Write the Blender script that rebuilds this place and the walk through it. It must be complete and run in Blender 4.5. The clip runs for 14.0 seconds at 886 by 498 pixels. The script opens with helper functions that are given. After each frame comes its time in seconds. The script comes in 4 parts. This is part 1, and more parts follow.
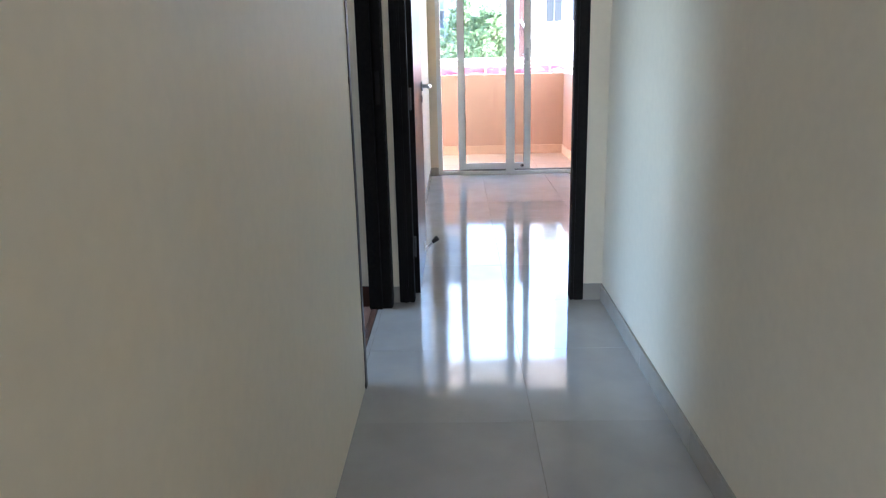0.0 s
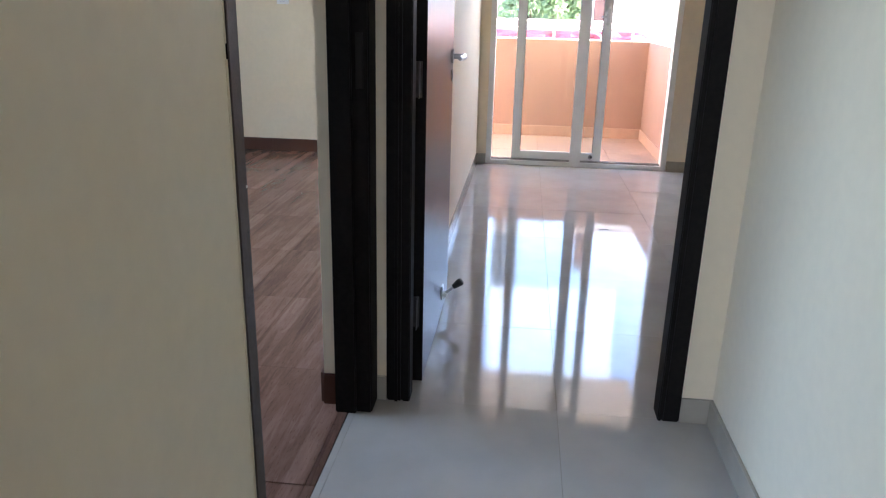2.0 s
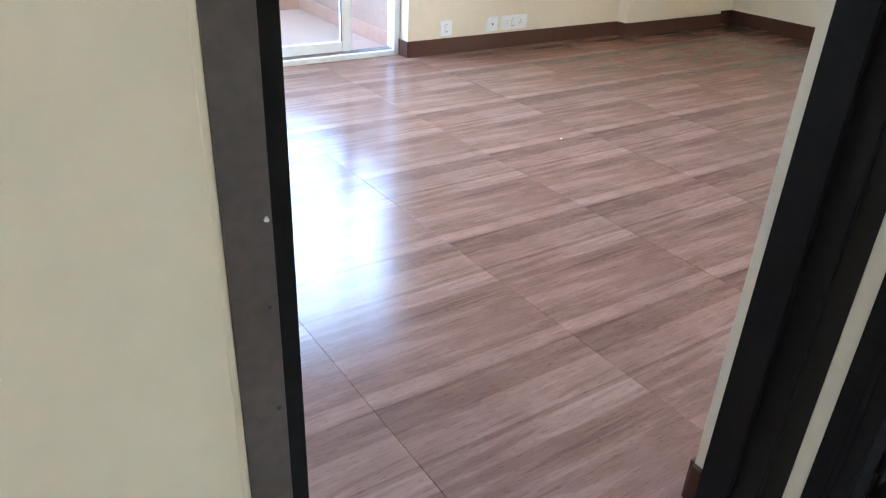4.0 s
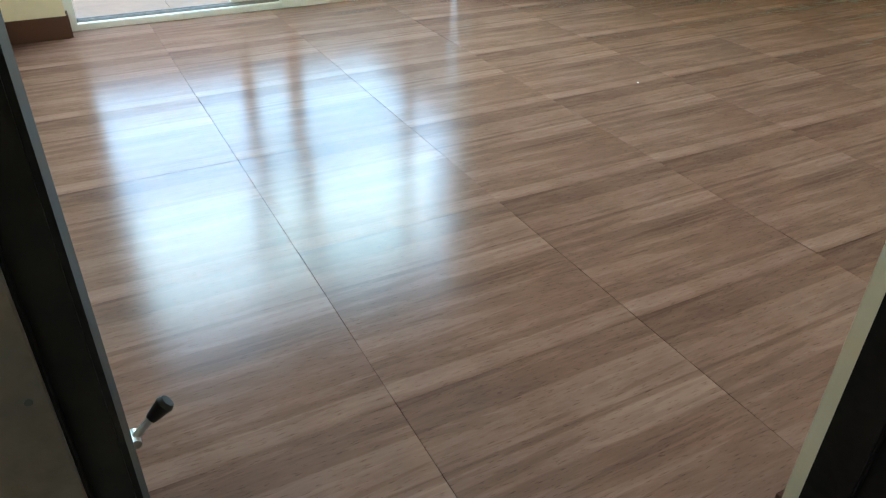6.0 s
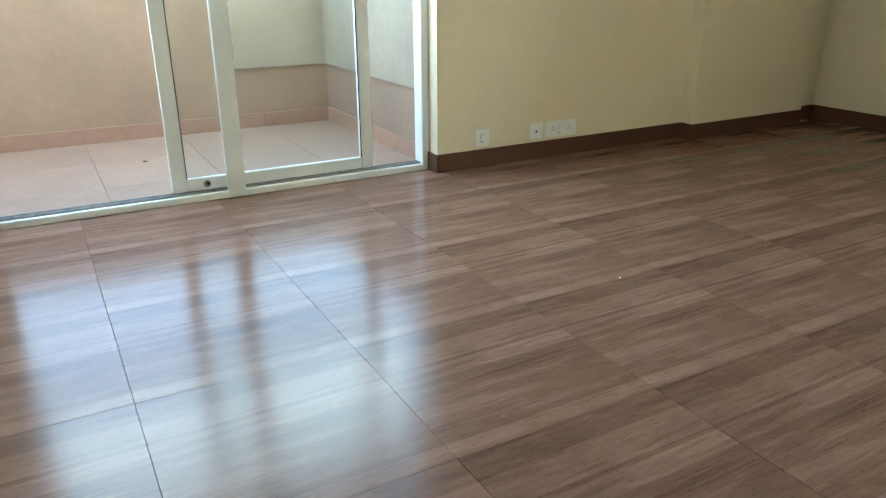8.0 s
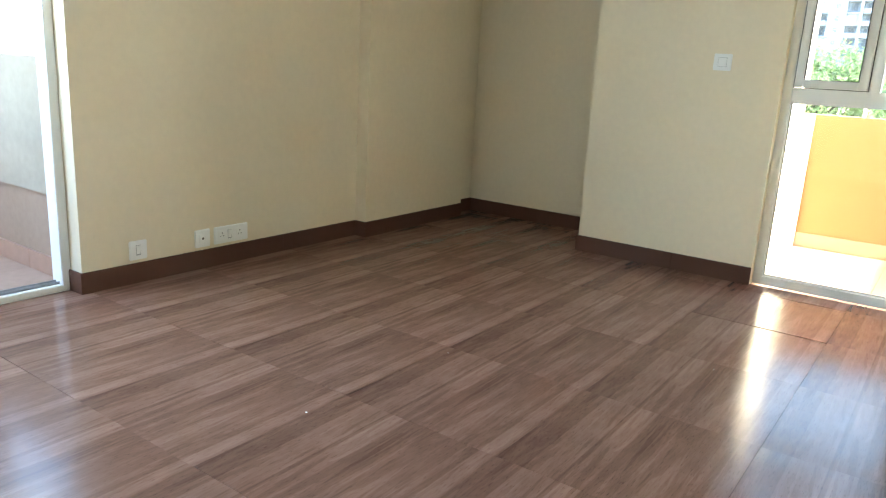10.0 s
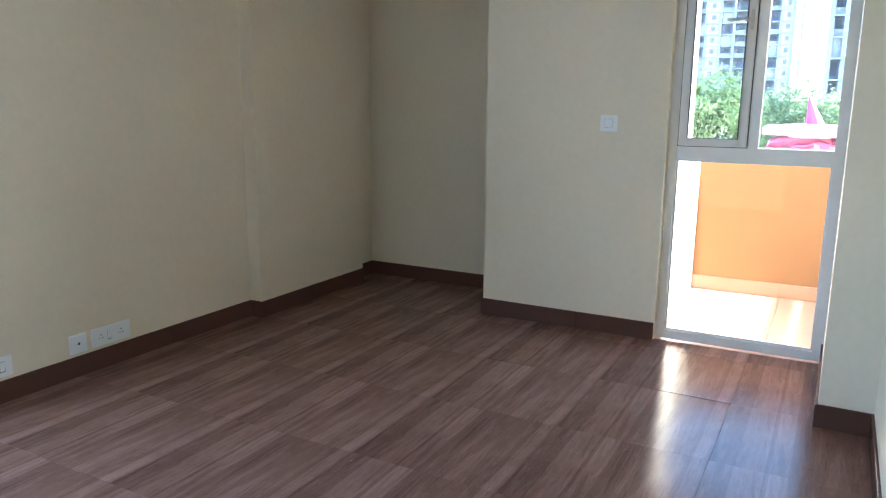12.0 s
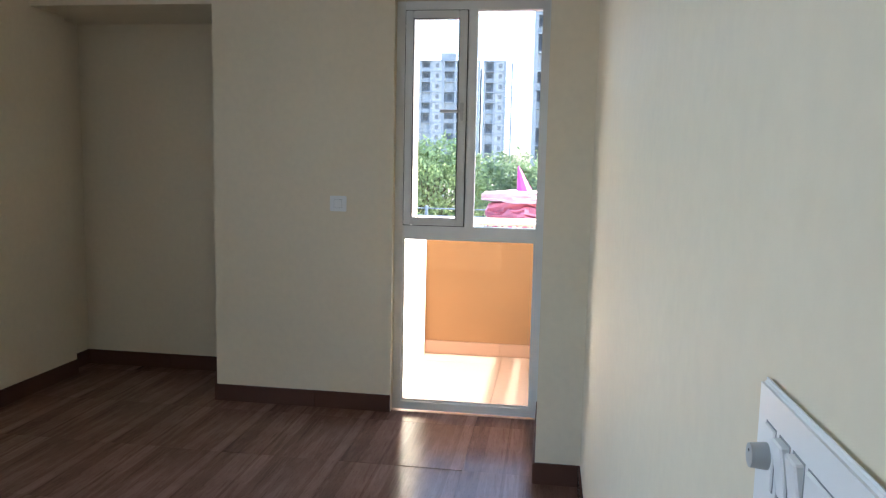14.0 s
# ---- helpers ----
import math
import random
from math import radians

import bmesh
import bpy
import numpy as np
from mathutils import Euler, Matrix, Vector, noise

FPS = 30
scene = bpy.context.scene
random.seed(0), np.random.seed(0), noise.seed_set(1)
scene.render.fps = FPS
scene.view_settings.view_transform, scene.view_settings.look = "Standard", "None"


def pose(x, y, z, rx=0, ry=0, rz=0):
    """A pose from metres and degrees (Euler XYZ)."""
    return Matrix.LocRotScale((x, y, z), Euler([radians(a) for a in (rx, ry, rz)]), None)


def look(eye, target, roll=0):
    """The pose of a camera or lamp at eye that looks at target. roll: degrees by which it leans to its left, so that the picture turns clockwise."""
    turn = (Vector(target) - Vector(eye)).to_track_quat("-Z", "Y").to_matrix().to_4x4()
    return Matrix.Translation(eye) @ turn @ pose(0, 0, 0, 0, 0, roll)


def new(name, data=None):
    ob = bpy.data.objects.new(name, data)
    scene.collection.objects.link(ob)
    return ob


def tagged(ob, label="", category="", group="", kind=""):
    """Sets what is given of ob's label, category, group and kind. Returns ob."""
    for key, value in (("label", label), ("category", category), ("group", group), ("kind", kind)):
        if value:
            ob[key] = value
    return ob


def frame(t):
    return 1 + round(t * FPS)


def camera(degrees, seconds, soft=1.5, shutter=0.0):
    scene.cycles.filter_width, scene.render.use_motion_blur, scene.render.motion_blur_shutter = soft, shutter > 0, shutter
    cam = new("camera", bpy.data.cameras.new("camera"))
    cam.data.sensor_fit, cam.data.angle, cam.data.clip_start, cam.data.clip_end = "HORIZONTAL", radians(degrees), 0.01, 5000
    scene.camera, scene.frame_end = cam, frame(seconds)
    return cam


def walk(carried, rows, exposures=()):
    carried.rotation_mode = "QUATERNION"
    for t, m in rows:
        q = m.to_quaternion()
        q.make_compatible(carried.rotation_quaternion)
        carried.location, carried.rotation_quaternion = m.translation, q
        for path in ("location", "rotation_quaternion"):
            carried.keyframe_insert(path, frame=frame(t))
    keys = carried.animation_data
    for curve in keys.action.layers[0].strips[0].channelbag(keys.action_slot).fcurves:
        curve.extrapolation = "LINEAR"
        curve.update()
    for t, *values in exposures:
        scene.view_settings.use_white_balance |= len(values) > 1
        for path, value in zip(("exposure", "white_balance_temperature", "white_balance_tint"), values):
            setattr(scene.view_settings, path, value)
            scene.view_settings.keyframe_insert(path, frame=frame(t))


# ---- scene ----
cam = camera(62.6, 14.0, soft=1.2, shutter=0.03)
PATH = [
    (0, (0.398, 1.057, 1.163), (0.349, 2.988, 0.643), -1.4),
    (0.5, (0.422, 1.440, 1.155), (0.427, 3.376, 0.658), 0.5),
    (1, (0.465, 1.668, 1.16), (0.527, 3.588, 0.605), 0.1),
    (1.5, (0.457, 2.080, 1.143), (0.502, 3.999, 0.583), -0.4),
    (2, (0.468, 2.424, 1.147), (0.272, 4.315, 0.525), 1.4),
    (2.5, (0.495, 2.680, 1.128), (-0.024, 4.478, 0.426), 1.9),
    (3, (0.474, 2.949, 1.133), (-0.396, 4.566, 0.339), 2.4),
    (3.5, (0.479, 3.164, 1.121), (-0.766, 4.483, 0.279), 2.5),
    (4, (0.502, 3.325, 1.111), (-0.948, 4.33, 0.169), 2.8),
    (4.2, (0.503, 3.358, 1.1), (-0.954, 4.28, 0.086), 2.7),
    (6.3, (0.296, 3.542, 1.023), (-1.204, 4.321, -0.046), 0.3),
    (6.5, (0.28, 3.551, 1.022), (-1.244, 4.323, -0.017), -0.1),
    (7, (0.173, 3.621, 1.038), (-1.424, 4.378, 0.101), -1.1),
    (7.5, (0.066, 3.733, 1.063), (-1.611, 4.527, 0.316), -0.7),
    (8, (-0.049, 3.852, 1.034), (-1.68, 4.763, 0.321), -0.2),
    (8.5, (-0.105, 3.914, 1.066), (-1.594, 5.026, 0.327), -0.1),
    (9, (-0.164, 3.964, 1.015), (-1.491, 5.286, 0.314), 1.4),
    (9.2, (-0.196, 3.967, 0.988), (-1.448, 5.376, 0.32), 2.7),
    (11.3, (-0.321, 4.256, 1.344), (-1.349, 5.942, 1.022), 2.2),
    (11.5, (-0.332, 4.249, 1.338), (-1.344, 5.94, 0.994), 1.7),
    (12, (-0.31, 4.257, 1.318), (-1.242, 5.981, 0.923), 0.5),
    (12.5, (-0.304, 4.276, 1.318), (-0.982, 6.108, 0.889), 1.2),
    (13, (-0.254, 4.273, 1.367), (-0.694, 6.177, 0.942), 1.7),
    (13.5, (-0.259, 4.274, 1.377), (-0.567, 6.22, 1.035), 1.6),
    (14, (-0.265, 4.273, 1.443), (-0.549, 6.239, 1.214), 1.2),
]
walk(cam, [(t, look(eye, target, roll)) for t, eye, target, roll in PATH],
     exposures=[(0.0, 4.45, 5300, 15), (0.5, 4.25, 5300, 15), (1.0, 4.3, 5500, 16), (2.0, 4.3, 5750, 19), (3.0, 4.8, 5850, 17), (3.5, 5.35, 5850, 17), (4.0, 5.45, 5650, 16), (6.3, 4.65, 6700, -3), (8.0, 4.4, 6700, 0), (9.2, 4.75, 6800, 4), (11.3, 4.2, 5350, 14), (12.5, 4.0, 5350, 15), (13.0, 3.75, 5450, 16), (14.0, 3.4, 5850, 18)])

# ---- daylight ----
world = bpy.data.worlds.new("sky")
scene.world = world
world.use_nodes = True
SUN_AZ, SUN_EL = 89.0, 24.0   # degrees east of north, degrees above the horizon
wn = world.node_tree.nodes
sky = wn.new("ShaderNodeTexSky")
sky.sky_type = "NISHITA"
sky.sun_disc = False
sky.sun_elevation = radians(SUN_EL)
sky.sun_rotation = radians(SUN_AZ)
sky.dust_density = 3.0
wn["Background"].inputs["Strength"].default_value = 0.15
world.node_tree.links.new(sky.outputs["Color"], wn["Background"].inputs["Color"])
sun_data = bpy.data.lights.new("sun", "SUN")
sun_data.energy, sun_data.angle, sun_data.color = 4.0, radians(0.6), (1.0, 0.95, 0.86)
sun = new("sun", sun_data)
sun.matrix_world = look((0, 0, 30), Vector((0, 0, 30)) - Vector((math.sin(radians(SUN_AZ)) * math.cos(radians(SUN_EL)),
                        math.cos(radians(SUN_AZ)) * math.cos(radians(SUN_EL)), math.sin(radians(SUN_EL)))))


def window_light(name, eye, target, w, h, watts, color=(0.80, 0.90, 1.0)):
    """An area lamp added in an opening as extra sky light."""
    d = bpy.data.lights.new(name, "AREA")
    d.shape, d.size, d.size_y, d.energy, d.color = "RECTANGLE", w, h, watts, color
    o = new(name, d)
    o.matrix_world = look(eye, target)
    return o


# added area lamps for extra sky light in openings; the hall's is unseen
window_light("sky_fill_west", (-3.78, 4.65, 1.56), (0.0, 4.65, 1.1), 2.0, 0.78, 3.0, (0.68, 0.88, 1.0))
window_light("sky_fill_hall", (-0.5, -4.4, 1.4), (-0.1, 0.0, 1.2), 1.3, 1.9, 10)
window_light("sky_fill_north", (0.90, 9.86, 2.19), (0.90, 4.0, 1.2), 1.35, 0.98, 1.2)

# ---- materials ----
def mat(name, base, rough=0.6, metal=0.0, grain=0.0, grain_scale=40.0, bump=0.0, bump_scale=200.0, stain=0.0, stain_scale=2.0,
        coat=0.0, spread=0.0):
    m = bpy.data.materials.new(name)
    m.use_nodes = True
    nt = m.node_tree
    N, L = nt.nodes, nt.links
    b = N["Principled BSDF"]
    b.inputs["Roughness"].default_value = rough
    b.inputs["Metallic"].default_value = metal
    b.inputs["Coat Weight"].default_value = coat
    tc = N.new("ShaderNodeTexCoord")
    col = N.new("ShaderNodeRGB")
    col.outputs[0].default_value = (*base, 1)
    out = col.outputs[0]

    def vary(source, scale, amount, detail=4.0):
        n = N.new("ShaderNodeTexNoise")
        n.inputs["Scale"].default_value = scale
        n.inputs["Detail"].default_value = detail
        L.new(tc.outputs["Object"], n.inputs["Vector"])
        r = N.new("ShaderNodeMapRange")
        r.inputs["From Min"].default_value, r.inputs["From Max"].default_value = 0.3, 0.7
        r.inputs["To Min"].default_value, r.inputs["To Max"].default_value = 1 - amount, 1 + amount
        L.new(n.outputs["Fac"], r.inputs["Value"])
        mx = N.new("ShaderNodeVectorMath")
        mx.operation = "MULTIPLY"
        L.new(source, mx.inputs[0])
        L.new(r.outputs["Result"], mx.inputs[1])
        return mx.outputs["Vector"]

    if stain:
        out = vary(out, stain_scale, stain)
    if grain:
        out = vary(out, grain_scale, grain)
    if spread:
        oi = N.new("ShaderNodeObjectInfo")
        r = N.new("ShaderNodeMapRange")
        r.inputs["To Min"].default_value, r.inputs["To Max"].default_value = 1 - spread, 1 + spread
        L.new(oi.outputs["Random"], r.inputs["Value"])
        mx = N.new("ShaderNodeVectorMath")
        mx.operation = "MULTIPLY"
        L.new(out, mx.inputs[0])
        L.new(r.outputs["Result"], mx.inputs[1])
        out = mx.outputs["Vector"]
    L.new(out, b.inputs["Base Color"])
    if bump:
        n = N.new("ShaderNodeTexNoise")
        n.inputs["Scale"].default_value = bump_scale
        n.inputs["Detail"].default_value = 5.0
        L.new(tc.outputs["Object"], n.inputs["Vector"])
        bp = N.new("ShaderNodeBump")
        bp.inputs["Strength"].default_value = bump
        bp.inputs["Distance"].default_value = 0.002
        L.new(n.outputs["Fac"], bp.inputs["Height"])
        L.new(bp.outputs["Normal"], b.inputs["Normal"])
    return m


def wood_tile_mat(name, along="Y", dark=(0.100, 0.050, 0.036), mid=(0.185, 0.096, 0.068), pale=(0.295, 0.172, 0.130), rough=0.18):
    """Wood-print porcelain: three printed boards a tile, long grain, faint board edges."""
    m = bpy.data.materials.new(name)
    m.use_nodes = True
    N, L = m.node_tree.nodes, m.node_tree.links
    b = N["Principled BSDF"]
    tc = N.new("ShaderNodeTexCoord")
    oi = N.new("ShaderNodeObjectInfo")
    sep = N.new("ShaderNodeSeparateXYZ")
    L.new(tc.outputs["Object"], sep.inputs[0])
    a, c = (sep.outputs["Y"], sep.outputs["X"]) if along == "Y" else (sep.outputs["X"], sep.outputs["Y"])

    def math_node(op, x, y=None):
        n = N.new("ShaderNodeMath")
        n.operation = op
        for i, v in enumerate((x, y)):
            if v is None:
                continue
            if isinstance(v, (int, float)):
                n.inputs[i].default_value = v
            else:
                L.new(v, n.inputs[i])
        return n.outputs[0]

    # the same print on each tile: bands across it, long grain along it
    u = math_node("DIVIDE", math_node("ADD", c, 0.3), 0.6)
    comb = N.new("ShaderNodeCombineXYZ")
    L.new(math_node("MULTIPLY", c, 22.0), comb.inputs[0])
    L.new(math_node("MULTIPLY", a, 3.6), comb.inputs[1])
    n1 = N.new("ShaderNodeTexNoise")
    n1.inputs["Scale"].default_value, n1.inputs["Detail"].default_value, n1.inputs["Roughness"].default_value = 1.0, 8.0, 0.72
    n1.inputs["Distortion"].default_value = 0.9
    L.new(comb.outputs[0], n1.inputs["Vector"])
    comb2 = N.new("ShaderNodeCombineXYZ")
    L.new(math_node("MULTIPLY", c, 125.0), comb2.inputs[0])
    L.new(math_node("MULTIPLY", a, 11.0), comb2.inputs[1])
    n2 = N.new("ShaderNodeTexNoise")
    n2.inputs["Scale"].default_value, n2.inputs["Detail"].default_value = 1.0, 4.0
    L.new(comb2.outputs[0], n2.inputs["Vector"])
    n3 = N.new("ShaderNodeTexNoise")
    n3.inputs["Scale"].default_value, n3.inputs["Detail"].default_value = 7.0, 3.0
    L.new(tc.outputs["Object"], n3.inputs["Vector"])
    band = N.new("ShaderNodeValToRGB")
    band.color_ramp.interpolation = "LINEAR"
    stops = ((0.0, 0.42), (0.146, 0.40), (0.152, 0.57), (0.318, 0.58), (0.324, 0.38), (0.345, 0.40), (0.351, 0.61), (0.452, 0.57), (0.459, 0.43), (0.62, 0.50), (0.80, 0.52), (0.905, 0.44), (0.911, 0.64), (0.985, 0.64), (1.0, 0.5))
    els = band.color_ramp.elements
    els[0].position, els[1].position = stops[0][0], stops[-1][0]
    els[0].color, els[1].color = (stops[0][1],) * 3 + (1,), (stops[-1][1],) * 3 + (1,)
    for p_, v_ in stops[1:-1]:
        els.new(p_).color = (v_, v_, v_, 1)
    L.new(u, band.inputs["Fac"])
    # boards fade along the tile, so that the print breaks off at the joints
    slope = math_node("MULTIPLY", a, math_node("SUBTRACT", 0.22, math_node("MULTIPLY", u, 0.40)))
    v = math_node("ADD", math_node("MULTIPLY", n1.outputs["Fac"], 0.32), math_node("MULTIPLY", n2.outputs["Fac"], 0.13))
    v = math_node("ADD", v, math_node("MULTIPLY", n3.outputs["Fac"], 0.10))
    v = math_node("ADD", v, math_node("MULTIPLY", math_node("SUBTRACT", band.outputs["Color"], 0.5), 0.60))
    v = math_node("ADD", v, math_node("MULTIPLY", slope, 0.5))
    v = math_node("ADD", v, math_node("MULTIPLY", math_node("SUBTRACT", oi.outputs["Random"], 0.5), 0.035))
    v = math_node("ADD", v, 0.195)
    # thin crisp veins, pale and dark
    comb3 = N.new("ShaderNodeCombineXYZ")
    L.new(math_node("MULTIPLY", c, 26.0), comb3.inputs[0])
    L.new(math_node("MULTIPLY", a, 1.6), comb3.inputs[1])
    n4 = N.new("ShaderNodeTexNoise")
    n4.inputs["Scale"].default_value, n4.inputs["Detail"].default_value, n4.inputs["Distortion"].default_value = 1.0, 3.0, 0.5
    L.new(comb3.outputs[0], n4.inputs["Vector"])
    # short dark pores and flecks
    comb4 = N.new("ShaderNodeCombineXYZ")
    L.new(math_node("MULTIPLY", c, 310.0), comb4.inputs[0])
    L.new(math_node("MULTIPLY", a, 34.0), comb4.inputs[1])
    n5 = N.new("ShaderNodeTexNoise")
    n5.inputs["Scale"].default_value, n5.inputs["Detail"].default_value = 1.0, 2.0
    L.new(comb4.outputs[0], n5.inputs["Vector"])
    pore = N.new("ShaderNodeMapRange")
    pore.inputs["From Min"].default_value, pore.inputs["From Max"].default_value = 0.40, 0.30
    pore.inputs["To Min"].default_value, pore.inputs["To Max"].default_value = 0.0, -0.13
    L.new(n5.outputs["Fac"], pore.inputs["Value"])
    v = math_node("ADD", v, pore.outputs["Result"])
    for lo, hi, gain in ((0.585, 0.60, 0.055), (0.42, 0.405, -0.06)):
        vein = N.new("ShaderNodeMapRange")
        vein.inputs["From Min"].default_value, vein.inputs["From Max"].default_value = lo, hi
        vein.inputs["To Min"].default_value, vein.inputs["To Max"].default_value = 0.0, gain
        L.new(n4.outputs["Fac"], vein.inputs["Value"])
        v = math_node("ADD", v, vein.outputs["Result"])
    ramp = N.new("ShaderNodeValToRGB")
    ramp.color_ramp.elements[0].position, ramp.color_ramp.elements[0].color = 0.30, (*dark, 1)
    ramp.color_ramp.elements[1].position, ramp.color_ramp.elements[1].color = 0.66, (*pale, 1)
    e = ramp.color_ramp.elements.new(0.46)
    e.color = (*mid, 1)
    L.new(v, ramp.inputs["Fac"])
    L.new(ramp.outputs["Color"], b.inputs["Base Color"])
    b.inputs["Specular IOR Level"].default_value = 0.16
    rr = N.new("ShaderNodeMapRange")
    rr.inputs["To Min"].default_value, rr.inputs["To Max"].default_value = rough - 0.03, rough + 0.04
    L.new(n2.outputs["Fac"], rr.inputs["Value"])
    L.new(rr.outputs["Result"], b.inputs["Roughness"])
    bp = N.new("ShaderNodeBump")
    bp.inputs["Strength"].default_value, bp.inputs["Distance"].default_value = 0.12, 0.001
    L.new(n2.outputs["Fac"], bp.inputs["Height"])
    L.new(bp.outputs["Normal"], b.inputs["Normal"])
    return m


def glass_mat(name):
    m = bpy.data.materials.new(name)
    m.use_nodes = True
    N, L = m.node_tree.nodes, m.node_tree.links
    N.remove(N["Principled BSDF"])
    tr, gl, mix, fr = (N.new(k) for k in ("ShaderNodeBsdfTransparent", "ShaderNodeBsdfGlossy", "ShaderNodeMixShader", "ShaderNodeFresnel"))
    tr.inputs[0].default_value = (0.93, 0.96, 0.95, 1)
    gl.inputs["Roughness"].default_value = 0.01
    fr.inputs["IOR"].default_value = 1.25
    L.new(fr.outputs[0], mix.inputs[0])
    L.new(tr.outputs[0], mix.inputs[1])
    L.new(gl.outputs[0], mix.inputs[2])
    L.new(mix.outputs[0], N["Material Output"].inputs[0])
    return m


PAINT = mat("cream_wall_paint", (0.80, 0.70, 0.53), 0.55, grain=0.02, grain_scale=30, bump=0.15, bump_scale=90, stain=0.03, stain_scale=1.2)
WHITE = mat("white_ceiling_paint", (0.84, 0.83, 0.80), 0.7, stain=0.02, bump=0.1, bump_scale=80)
PVC = mat("white_upvc", (0.80, 0.80, 0.78), 0.32, stain=0.04, stain_scale=6)
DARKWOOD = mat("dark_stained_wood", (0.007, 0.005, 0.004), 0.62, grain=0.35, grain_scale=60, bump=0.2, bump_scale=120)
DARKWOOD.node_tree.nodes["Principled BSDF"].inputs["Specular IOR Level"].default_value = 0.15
# light on the frame's front is put into this lighter brown
FRAMEFACE = mat("lit_worn_brown_frame", (0.070, 0.049, 0.038), 0.5, grain=0.2, grain_scale=80, stain=0.2, stain_scale=9, bump=0.2)
LEAF = mat("dark_laminate", (0.042, 0.018, 0.018), 0.30, grain=0.15, grain_scale=50, stain=0.1, stain_scale=5)
TILE = mat("polished_grey_tile", (0.46, 0.43, 0.39), 0.06, grain=0.05, grain_scale=6, stain=0.05, stain_scale=1.5, spread=0.02)
TILE_SKIRT = mat("grey_tile_skirting", (0.40, 0.36, 0.30), 0.15, grain=0.05, grain_scale=12)
GROUT = mat("grey_grout", (0.27, 0.25, 0.22), 0.8)
WOODGROUT = mat("brown_grout", (0.07, 0.045, 0.035), 0.7)
WOODTILE = wood_tile_mat("wood_print_tile")
WOODSKIRT = wood_tile_mat("wood_print_skirting", "X", dark=(0.030, 0.012, 0.008), mid=(0.060, 0.026, 0.018), pale=(0.105, 0.050, 0.035), rough=0.25)
STEEL = mat("brushed_steel", (0.55, 0.55, 0.54), 0.28, metal=1.0)
BLACK = mat("black_rubber", (0.015, 0.015, 0.015), 0.5)
PLASTIC = mat("white_switch_plastic", (0.88, 0.88, 0.87), 0.3, stain=0.02)
GLASS = glass_mat("clear_glass")
# same parapet paint as TERRA, its warmer light put into the ochre tint
OCHRE = mat("warm_tinted_balcony_paint", (0.24, 0.122, 0.05), 0.8, stain=0.08, stain_scale=2, bump=0.3, bump_scale=60)
TERRA = mat("terracotta_balcony_paint", (0.26, 0.145, 0.10), 0.8, stain=0.08, stain_scale=2, bump=0.3, bump_scale=60)
PINKTILE = mat("pink_balcony_tile", (0.31, 0.20, 0.14), 0.45, grain=0.08, grain_scale=20, stain=0.08, stain_scale=3, spread=0.04)
DUSTY = mat("dusty_terracotta_paint", (0.31, 0.205, 0.135), 0.85, grain=0.05, grain_scale=25, stain=0.13, stain_scale=1.6, bump=0.3, bump_scale=60)
DUSTY_PALE = mat("dusty_cream_paint", (0.34, 0.275, 0.195), 0.85, grain=0.05, grain_scale=25, stain=0.12, stain_scale=1.6, bump=0.3, bump_scale=60)
PINKSKIRT = mat("pink_tile_skirting", (0.35, 0.205, 0.14), 0.4, grain=0.06, grain_scale=20, spread=0.05)
STEEL_DULL = mat("dull_steel", (0.30, 0.29, 0.28), 0.45, metal=1.0, stain=0.2, stain_scale=30)
STEEL_DARK = mat("tarnished_steel", (0.10, 0.095, 0.09), 0.5, metal=0.9, stain=0.25, stain_scale=30)
BRONZE = mat("dark_bronze", (0.02, 0.018, 0.016), 0.5, metal=0.8)
WHITEPAINT = mat("dried_white_paint", (0.75, 0.74, 0.70), 0.8)
WHITEMETAL = mat("white_painted_metal", (0.72, 0.70, 0.68), 0.45, stain=0.05, stain_scale=8)
SASH = mat("grey_white_upvc", (0.72, 0.715, 0.685), 0.35, stain=0.04, stain_scale=6)
GAP = mat("grey_plastic_gap", (0.30, 0.31, 0.32), 0.6)
KNOB = mat("grey_plastic_knob", (0.48, 0.48, 0.47), 0.35)
LEAFLITTER = mat("dry_leaf", (0.10, 0.05, 0.02), 0.9)
GROUND = mat("dusty_ground", (0.30, 0.25, 0.19), 0.95, grain=0.15, grain_scale=3, stain=0.2, stain_scale=0.2)
# haze over the far blocks is put into these bluish greys
CONCRETE = mat("haze_blue_concrete", (0.16, 0.20, 0.24), 0.9, grain=0.1, grain_scale=2, stain=0.15, stain_scale=0.4)
CONCRETE_PALE = mat("pale_haze_blockwork", (0.22, 0.26, 0.29), 0.9, grain=0.1, grain_scale=2, stain=0.12, stain_scale=0.5)
# shade of the open bays as colour, lifted to grey for haze
BAY_SHADE = mat("shaded_bay", (0.10, 0.12, 0.14), 0.8, stain=0.2, stain_scale=0.5)
DARKGLASS = mat("dark_window", (0.05, 0.055, 0.06), 0.2)
BARK = mat("grey_bark", (0.10, 0.075, 0.05), 0.95, grain=0.3, grain_scale=12)
RUST = mat("rusty_brown_paint", (0.16, 0.075, 0.055), 0.8, stain=0.2, stain_scale=3)
OCHRE_PALE = mat("pale_ochre_coping", (0.62, 0.42, 0.27), 0.8, stain=0.08, stain_scale=3)
PINK = mat("faded_pink_tarpaulin", (0.58, 0.17, 0.22), 0.7, stain=0.25, stain_scale=2.5, grain=0.1, grain_scale=14)
PINKPALE = mat("bleached_pink_tarpaulin", (0.72, 0.45, 0.45), 0.6, stain=0.2, stain_scale=3, grain=0.1, grain_scale=14)
